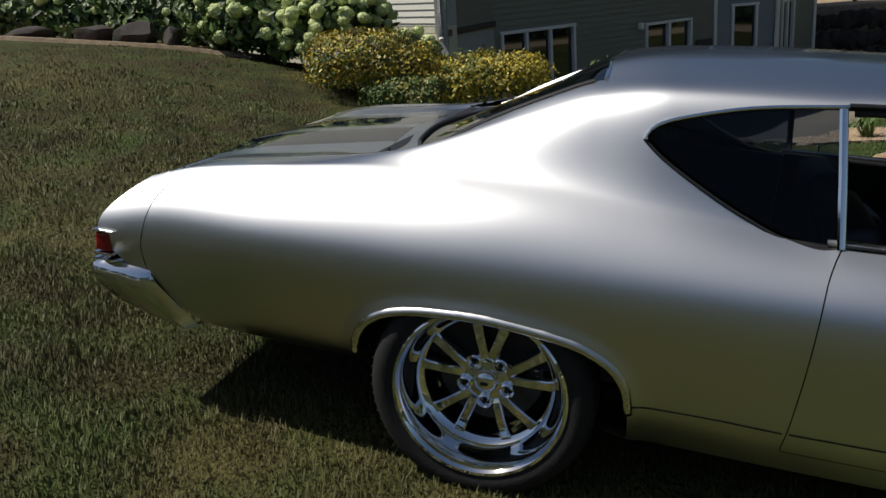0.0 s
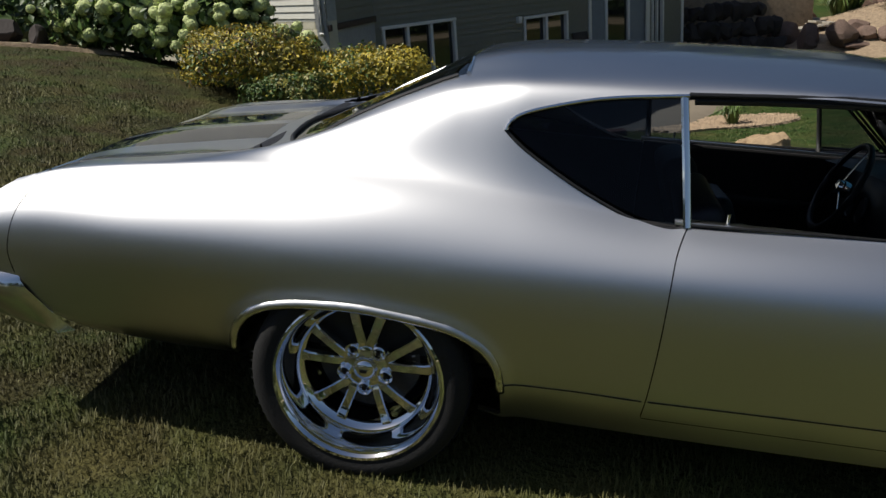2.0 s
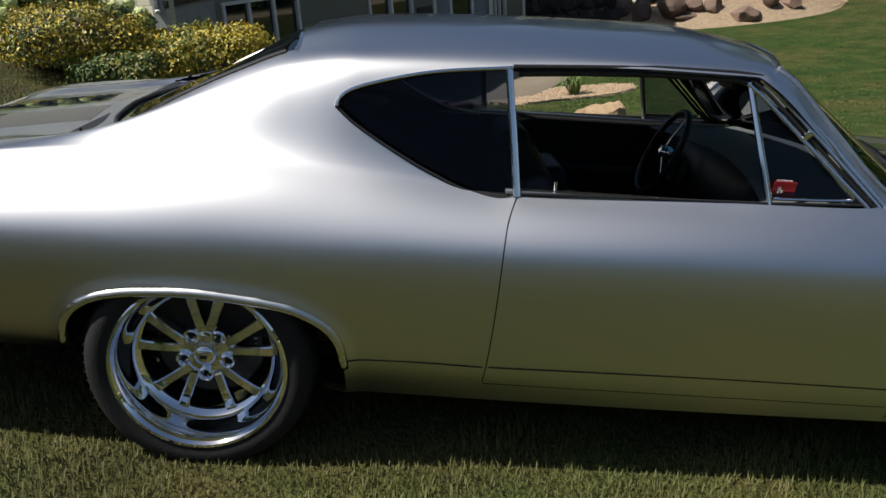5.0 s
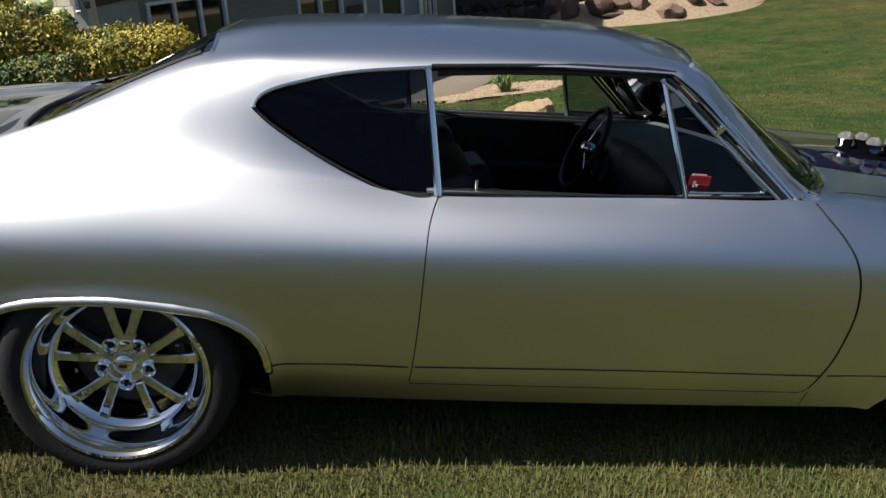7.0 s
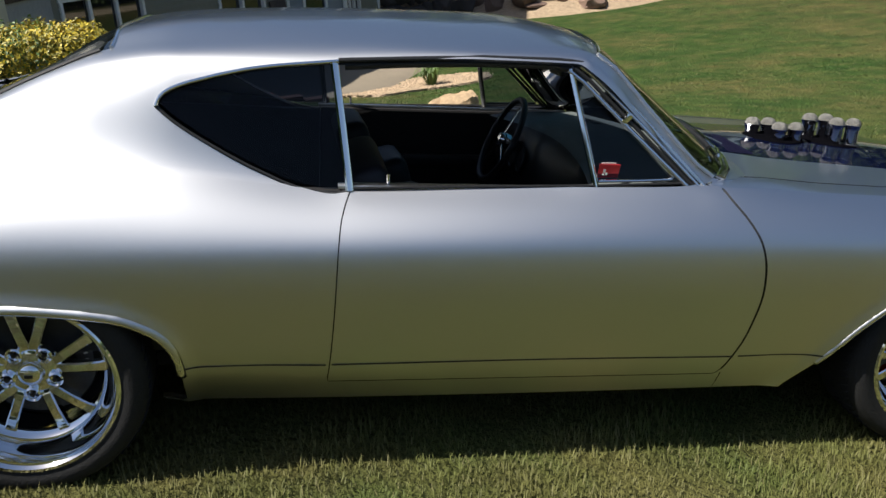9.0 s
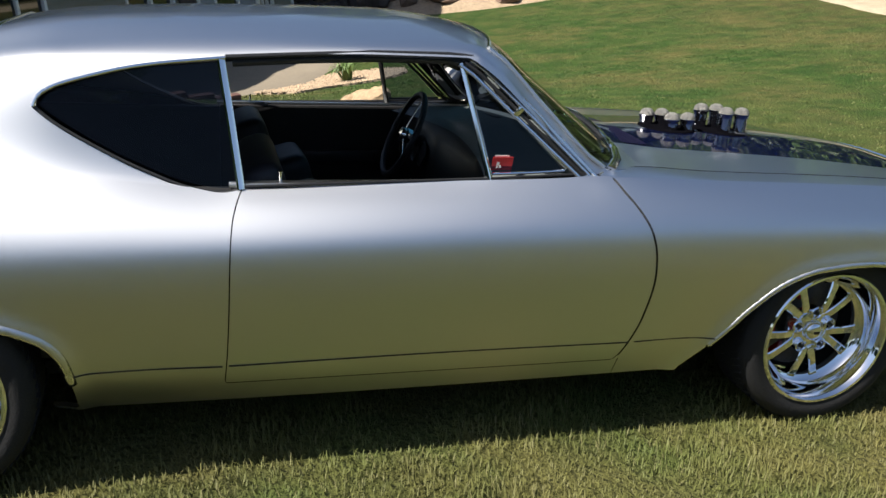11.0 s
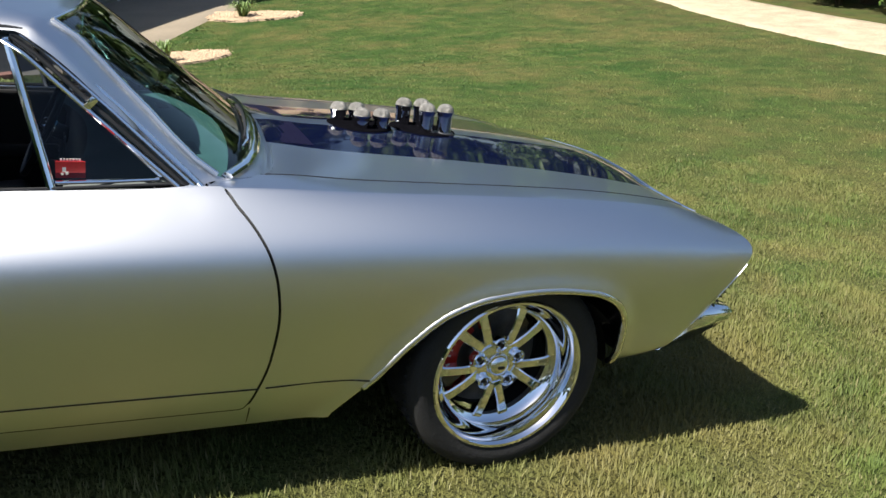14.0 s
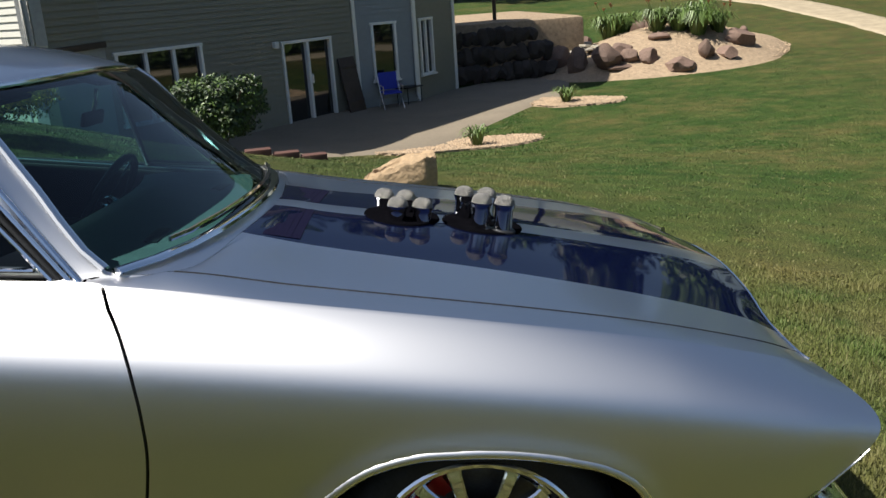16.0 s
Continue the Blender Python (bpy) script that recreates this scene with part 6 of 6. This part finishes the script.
# boulders of the rock bed: x, y, size, lift
BED = [(6.7, 26.4, 0.95, 0.8), (7.2, 25.5, 0.8, 0.8), (7.98, 25.06, 1.0, 0.82), (8.67, 25.06, 0.65, 0.45), (9.22, 24.9, 0.62, 0.48), (8.3, 24.75, 0.8, 0.2), (10.14, 24.4, 0.93, 0.4), (11.05, 25.16, 0.67, 0.6), (11.69, 25.15, 0.62, 0.42), (12.5, 26.39, 1.0, 0.55), (9.96, 26.2, 0.66, 0.27), (8.6, 25.7, 0.8, 0.4), (7.0, 29.6, 1.2, 0.9), (7.9, 30.0, 1.1, 0.8), (9.9, 29.6, 0.7, 0.6), (10.6, 30.2, 1.2, 0.9), (10.9, 29.0, 0.7, 0.4), (12.2, 27.6, 0.6, 0.4), (12.75, 26.8, 0.4, 0.5)]
for k, (x, y, w, h) in enumerate(BED):
    rock("bed_rock", x, y, (w * 1.3, w * 1.0, h * 1.25), 70 + k, "reddish brown boulder set in the gravel bed", STONE, 0.28, 37 * k, 0.0, "boulder", "rock bed boulders")
for k in range(16):
    x, y = 7.4 + random.uniform(-0.6, 0.7), 27.2 + random.uniform(-0.9, 1.0)
    ob = part("flagstone", boxed((random.uniform(0.3, 0.55), random.uniform(0.22, 0.4), 0.07), None, 0.015), STONE_PALE, None)
    ob.matrix_basis = place(x, y, 0.12 + 0.12 * random.random(), random.uniform(0, 180), (random.uniform(-14, 8), random.uniform(-10, 10)))
    tagged(ob, "pale flat flagstone stacked on the rock bed", "stone", "bed flagstones")
# edging beside the patio near the shrub
for k in range(3):
    ob = part("edging_brick", boxed((0.36, 0.2, 0.12), None, 0.015), mat("red_brick", (0.09, 0.04, 0.03), 0.8, noise_scale=8, vary=0.25, bump=0.3, bump_scale=40) if k == 0 else bpy.data.materials["red_brick"], None)
    ob.matrix_basis = place(0.28 + 0.37 * k, 9.6 + 0.08 * k, 0.02, 14)
    tagged(ob, "red brick edging at the lawn's edge", "brick", "edging bricks")
# low boulders by the hydrangeas
for k, (x, y, w, h) in enumerate(((-7.3, 7.2, 0.80, 0.34), (-6.6, 7.25, 0.70, 0.40), (-6.15, 7.3, 0.26, 0.34), (-8.1, 7.0, 0.7, 0.24))):
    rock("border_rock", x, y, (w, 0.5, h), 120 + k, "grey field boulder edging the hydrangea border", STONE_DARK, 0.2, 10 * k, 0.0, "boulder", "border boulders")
sheet("border_gravel", [(-10.5, 6.2), (-8.5, 6.45), (-6.5, 6.95), (-4.9, 7.15), (-4.7, 7.6), (-6.0, 7.9), (-8.5, 7.6), (-10.5, 7.3)], GRAVEL, 0.05, "tan gravel strip along the hydrangea border", "gravel bed", 0.2)

# ---- plants ----
def leafy(name, color, vary=0.35, rough=0.5):
    m = mat(name, color, rough)
    nt = m.node_tree
    geo = nt.nodes.new("ShaderNodeNewGeometry")
    r = nt.nodes.new("ShaderNodeMapRange")
    r.inputs["To Min"].default_value, r.inputs["To Max"].default_value = 1 - vary, 1 + vary
    s = nt.nodes.new("ShaderNodeVectorMath")
    s.operation = "SCALE"
    s.inputs[0].default_value = color
    nt.links.new(geo.outputs["Random Per Island"], r.inputs["Value"])
    nt.links.new(r.outputs[0], s.inputs["Scale"])
    nt.links.new(s.outputs["Vector"], node_of(m).inputs["Base Color"])
    return m


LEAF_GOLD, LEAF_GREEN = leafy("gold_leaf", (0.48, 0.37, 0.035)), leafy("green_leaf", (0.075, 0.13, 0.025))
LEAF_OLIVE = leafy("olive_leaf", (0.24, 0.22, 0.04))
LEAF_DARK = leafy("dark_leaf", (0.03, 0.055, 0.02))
LILY = leafy("daylily_leaf", (0.10, 0.16, 0.035))
PETAL = leafy("hydrangea_petal", (0.56, 0.63, 0.28), 0.22, 0.7)
STEM = mat("shrub_stem", (0.09, 0.06, 0.035), 0.8, noise_scale=15, vary=0.3)
DRIED = leafy("dried_bloom", (0.40, 0.17, 0.08))


def leaves(name, parent, n, lobes, leaf, material, seed, shell=0.55, label=""):
    """Small folded leaves spread through the outer part of rounded lobes (centre, radii)."""
    r = np.random.default_rng(seed)
    vol = np.array([a[3] * a[4] * a[5] for a in lobes]) ** (2 / 3)
    pick = r.choice(len(lobes), n, p=vol / vol.sum())
    L = np.array(lobes)[pick]
    d = r.normal(size=(n, 3))
    d /= np.linalg.norm(d, axis=1, keepdims=True)
    d[:, 2] = np.where(d[:, 2] < -0.5, -d[:, 2], d[:, 2])
    rad = shell + (1 - shell) * r.random(n) ** 0.6
    rad *= 1 + 0.16 * np.sin(d[:, 0] * 9 + seed) * np.sin(d[:, 1] * 8) + 0.1 * np.sin(d[:, 2] * 13 + seed)
    c = L[:, :3] + d * L[:, 3:] * rad[:, None]
    out = d + r.normal(scale=0.55, size=(n, 3))
    out /= np.linalg.norm(out, axis=1, keepdims=True)
    t = np.cross(out, r.normal(size=(n, 3)))
    t /= np.linalg.norm(t, axis=1, keepdims=True)
    b = np.cross(out, t)
    s = leaf * r.uniform(0.6, 1.4, n)[:, None]
    v = np.stack([c - t * s, c + b * s * 0.45 + out * s * 0.15, c + t * s, c - b * s * 0.45 + out * s * 0.15], 1)
    o = 4 * np.arange(n)[:, None]
    me = bpy.data.meshes.new(name)
    me.vertices.add(4 * n)
    me.vertices.foreach_set("co", v.ravel())
    me.loops.add(6 * n)
    me.loops.foreach_set("vertex_index", (o + np.array([0, 1, 2, 0, 2, 3])).ravel().astype(np.int32))
    me.polygons.add(2 * n)
    me.polygons.foreach_set("loop_start", (3 * np.arange(2 * n)).astype(np.int32))
    me.update(calc_edges=True)
    me.materials.append(material)
    ob = new(name, me)
    ob.parent = parent
    return tagged(ob, label)


def stems(parent, n, spread, tall, seed, r=0.012):
    rr = random.Random(seed)
    for k in range(n):
        a, q = rr.uniform(0, 6.28), rr.uniform(0.3, 1.0)
        x, y = spread[0] * q * math.cos(a), spread[1] * q * math.sin(a)
        part("stem", tube(bmesh.new(), [(x * 0.15, y * 0.15, -0.05), (x * 0.5, y * 0.5, tall * 0.45), (x, y, tall * rr.uniform(0.7, 0.95))], r, 5), STEM, parent)


def shrub(x, y, rx, ry, h, seed, mats, label, n=5000, leaf=0.03, lobes=7):
    t = thing("shrub", place(x, y), label, "shrub")
    r = random.Random(seed)
    lo = [(0, 0, h * 0.45, rx * 0.75, ry * 0.75, h * 0.5)]
    for k in range(lobes):
        a = 2 * math.pi * k / lobes + r.uniform(-0.3, 0.3)
        q = r.uniform(0.35, 0.72)
        lo.append((rx * q * math.cos(a), ry * q * math.sin(a), h * r.uniform(0.3, 0.62), rx * r.uniform(0.28, 0.45), ry * r.uniform(0.28, 0.45), h * r.uniform(0.28, 0.42)))
    for k, (m_, share_) in enumerate(mats):
        leaves("foliage", t, int(n * share_), lo if k == 0 else lo[k % 3 :: 2] + lo[:1], leaf, m_, seed + k)
    stems(t, 7, (rx * 0.7, ry * 0.7), h * 0.8, seed)
    return t


shrub(-2.95, 6.05, 0.92, 0.85, 0.74, 3, ((LEAF_GOLD, 0.5), (LEAF_OLIVE, 0.35), (LEAF_GREEN, 0.25), (STEM, 0.12)), "golden barberry shrub with olive and brown patches", 19000, 0.021)
shrub(-1.85, 6.4, 0.92, 0.8, 0.70, 11, ((LEAF_GOLD, 0.6), (LEAF_OLIVE, 0.3), (LEAF_GREEN, 0.25)), "low golden yellow shrub on the lawn's edge", 17000, 0.021)
shrub(-2.38, 5.5, 0.5, 0.42, 0.38, 17, ((LEAF_GREEN, 0.7), (LEAF_OLIVE, 0.4)), "low dark green shrub between golden ones", 6000, 0.02)
shrub(-0.75, 11.6, 0.85, 0.8, 1.35, 23, ((LEAF_GREEN, 0.55), (LEAF_DARK, 0.7)), "upright green shrub before the basement window", 17000, 0.032)

# a flower ball of many small petals
def bloom_mesh(seed, r0):
    r = np.random.default_rng(seed)
    n = 170
    k = np.arange(n) + 0.5
    ph, th = np.arccos(1 - 2 * k / n), math.pi * (1 + 5**0.5) * k
    d = np.stack([np.cos(th) * np.sin(ph), np.sin(th) * np.sin(ph), np.cos(ph)], 1)
    c = d * r0 * r.uniform(0.88, 1.06, n)[:, None] * [1, 1, 0.86]
    out = d + r.normal(scale=0.3, size=(n, 3))
    t = np.cross(out, r.normal(size=(n, 3)))
    t /= np.linalg.norm(t, axis=1, keepdims=True)
    b = np.cross(d, t)
    s = r0 * 0.21
    v = np.stack([c - t * s, c + b * s, c + t * s, c - b * s], 1).reshape(-1, 3)
    bm = bmesh.new()
    vv = [bm.verts.new(p) for p in v]
    for q in range(n):
        bm.faces.new(vv[4 * q : 4 * q + 4])
    core = bmesh.ops.create_icosphere(bm, subdivisions=2, radius=r0 * 0.86)
    me = bpy.data.meshes.new("flower_head")
    bm.to_mesh(me)
    bm.free()
    me.materials.append(PETAL)
    return me


BLOOMS = [bloom_mesh(k, 0.068 + 0.009 * k) for k in range(4)]


def hydrangea(x, y, rx, ry, h, seed, heads):
    t = thing("hydrangea_bush", place(x, y), "hydrangea bush with pale green flower heads", "hydrangea", "hydrangea border")
    lo = [(0, 0, h * 0.42, rx, ry, h * 0.48), (-rx * 0.4, -ry * 0.3, h * 0.4, rx * 0.6, ry * 0.7, h * 0.45), (rx * 0.4, -ry * 0.3, h * 0.35, rx * 0.6, ry * 0.7, h * 0.4)]
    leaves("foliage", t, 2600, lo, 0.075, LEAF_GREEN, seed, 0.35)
    # deeper leaves take a darker colour for the shade inside the bush
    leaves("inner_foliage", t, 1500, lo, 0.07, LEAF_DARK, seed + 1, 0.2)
    stems(t, 6, (rx * 0.8, ry * 0.8), h * 0.85, seed, 0.01)
    r = random.Random(seed)
    done = []
    while len(done) < heads:
        a, e = r.uniform(0, 6.28), r.uniform(-0.35, 1.35)
        f = r.uniform(0.88, 1.08)
        p = Vector((rx * math.cos(a) * math.cos(e) * f, ry * math.sin(a) * math.cos(e) * f, h * 0.48 + h * 0.52 * math.sin(e) * f))
        if p.y > ry * 0.45 or p.z < 0.18 or any((p - q).length < 0.105 for q in done):
            heads -= 0.01
            continue
        done.append(p)
        share("flower_head", r.choice(BLOOMS), t, Matrix.Translation(p) @ pose(0, 0, 0, r.uniform(-30, 30), r.uniform(-30, 30), r.uniform(0, 360)) @ Matrix.Scale(r.uniform(0.8, 1.15), 4))
    return t


for k, (x, y, rx, ry, h, n) in enumerate(((-4.0, 7.45, 0.75, 0.7, 1.1, 95), (-4.8, 7.55, 0.8, 0.7, 1.15, 100), (-5.45, 7.75, 0.6, 0.6, 1.1, 70), (-4.4, 8.3, 0.9, 0.7, 1.3, 60), (-3.35, 8.3, 0.55, 0.6, 0.72, 12), (-7.0, 8.3, 0.75, 0.7, 0.95, 24), (-8.1, 8.2, 0.75, 0.7, 0.9, 24), (-9.2, 8.0, 0.75, 0.7, 0.9, 20), (-10.3, 8.0, 0.75, 0.7, 0.9, 14), (-6.2, 9.2, 0.9, 0.8, 1.2, 12))):
    hydrangea(x, y, rx, ry, h, 200 + 10 * k, n)


def strap_plant(name, x, y, h, spread, n, seed, label, lift=0.0, blooms=0):
    t = thing(name, place(x, y, lift), label, "plant")
    r = random.Random(seed)
    bm = bmesh.new()
    for k in range(n):
        a, lean, L = r.uniform(0, 6.28), r.uniform(0.2, 1.0), h * r.uniform(0.7, 1.15)
        d = Vector((math.cos(a), math.sin(a), 0))
        s = Vector((-d.y, d.x, 0)) * r.uniform(0.010, 0.018) * (h / 0.5)
        b0 = d * r.uniform(0, spread * 0.3)
        p = [b0, b0 + d * spread * lean * 0.35 + Vector((0, 0, L * 0.6)), b0 + d * spread * lean * 0.8 + Vector((0, 0, L * 0.9)), b0 + d * spread * lean * 1.15 + Vector((0, 0, L * (1 - 0.5 * lean)))]
        vs_ = [(bm.verts.new(q - s * w), bm.verts.new(q + s * w)) for q, w in zip(p, (1, 1.1, 0.8, 0.1))]
        for u, v in zip(vs_, vs_[1:]):
            bm.faces.new((u[0], u[1], v[1], v[0]))
    part("foliage", bm, LILY, t)
    for k in range(blooms):
        a = r.uniform(0, 6.28)
        top = Vector((math.cos(a) * spread * 0.6, math.sin(a) * spread * 0.6, h * r.uniform(1.2, 1.5)))
        st = part("flower_stalk", tube(bmesh.new(), [(0, 0, 0), top * 0.6 + Vector((0, 0, 0.1)), top], 0.008, 5), LILY, t)
        part("bloom", cyl(bmesh.new(), 0.01, 0.06, 0.10, Matrix.Translation(top), 7), DRIED, st)
    return t


for k, (x, y, h, sp, n, b) in enumerate(((8.7, 28.2, 0.8, 0.75, 240, 2), (9.2, 28.5, 0.75, 0.7, 220, 2), (10.0, 27.0, 0.75, 0.7, 240, 3), (10.7, 26.9, 0.75, 0.75, 260, 3), (11.2, 26.5, 0.8, 0.75, 260, 2), (11.4, 27.4, 0.85, 0.75, 200, 4), (12.0, 27.0, 0.7, 0.6, 140, 3))):
    strap_plant("daylily", x, y, h, sp, n, 300 + k, "clump of green strap-leaved daylilies in gravel", 0.0, b)
strap_plant("perennial", 3.55, 15.55, 0.40, 0.34, 110, 330, "small green perennial in the gravel island", 0.06)
strap_plant("perennial", 6.05, 20.1, 0.38, 0.42, 110, 331, "small green perennial in the gravel island", 0.06)


# ---- trees beyond the drive and round the lot ----
BARK = mat("bark", (0.10, 0.075, 0.05), 0.9, noise_scale=6, vary=0.3, bump=0.8, bump_scale=12)


def tree(x, y, h, spread, seed, n=5200, low=0.06, leaf=0.22):
    t = thing("tree", place(x, y, -0.1), "dark leafy tree at the edge of the lot", "tree", "boundary trees")
    r = random.Random(seed)
    bm = bmesh.new()
    lathe(bm, [(0.26, 0), (0.19, h * 0.12), (0.15, h * 0.35), (0.08, h * 0.7), (0.02, h * 0.95)], 9)
    part("trunk", bm, BARK, t)
    lo = []
    for k in range(11):
        a, e = r.uniform(0, 6.28), r.uniform(low, 0.9)
        q = spread * r.uniform(0.25, 0.75) * (1.1 - 0.6 * e)
        p = Vector((q * math.cos(a), q * math.sin(a), h * e))
        part("limb", tube(bmesh.new(), [(0, 0, h * e * 0.6), p * 0.6 + Vector((0, 0, h * e * 0.3)), p], 0.04, 5), BARK, t)
        s = spread * r.uniform(0.32, 0.5)
        lo.append((*p, s, s, h * r.uniform(0.10, 0.2)))
    lo.append((0, 0, h * 0.55, spread * 0.5, spread * 0.5, h * 0.35))
    leaves("crown", t, n, lo, leaf, LEAF_DARK if seed % 2 else LEAF_GREEN, seed, 0.3)
    return t


for k, (x, y, h, s) in enumerate(((21.2, 14.6, 8, 2.4), (21.9, 18.2, 9, 2.6), (21.9, 11.5, 9, 2.8), (22.6, 21.0, 9, 2.7), (23.6, 25.0, 10, 2.8), (24.6, 29.5, 10, 3.0), (22.5, 9.0, 9, 3.0), (25.0, 16.0, 11, 3.6), (27.5, 22.0, 11, 3.8), (26.0, 34.0, 10, 3.4), (21.6, 5.5, 9, 2.8))):
    tree(x, y, h, s, 401 + k)
# dark bushes added to fill the near-black shade under the trees
for k, (x, y, s) in enumerate(((20.2, 14.6, 0.9), (20.7, 16.6, 0.9), (20.3, 12.4, 0.9), (21.3, 19.2, 1.0), (21.6, 22.0, 1.1), (22.0, 25.0, 1.1), (23.1, 29.0, 1.1), (20.4, 10.0, 1.0), (21.0, 17.8, 1.0), (21.4, 23.6, 1.1), (20.6, 8.0, 1.0))):
    shrub(x, y, s * 1.2, s * 1.3, s * 1.3, 450 + k, ((LEAF_DARK, 0.6), (LEAF_GREEN, 0.4)), "dark bush added for the shade under the trees", 2600, 0.08)
# unseen ring behind the viewer, added to shape reflections in paint and glass
for k in range(14):
    a = radians(190 + 13 * k)
    tree(4 + 30 * math.cos(a), 2 + 26 * math.sin(a), 5.0 + (k * 7) % 4 * 0.5, 4.0, 501 + k, 6000, 0.03, 0.4)
# woods behind the drive and the house
for k in range(13):
    a = radians(-8 + 9.5 * k)
    tree(2 + 44 * math.cos(a), 4 + 50 * math.sin(a), 15 + (k * 5) % 4, 6.5, 541 + k, 6000, 0.03, 0.5)
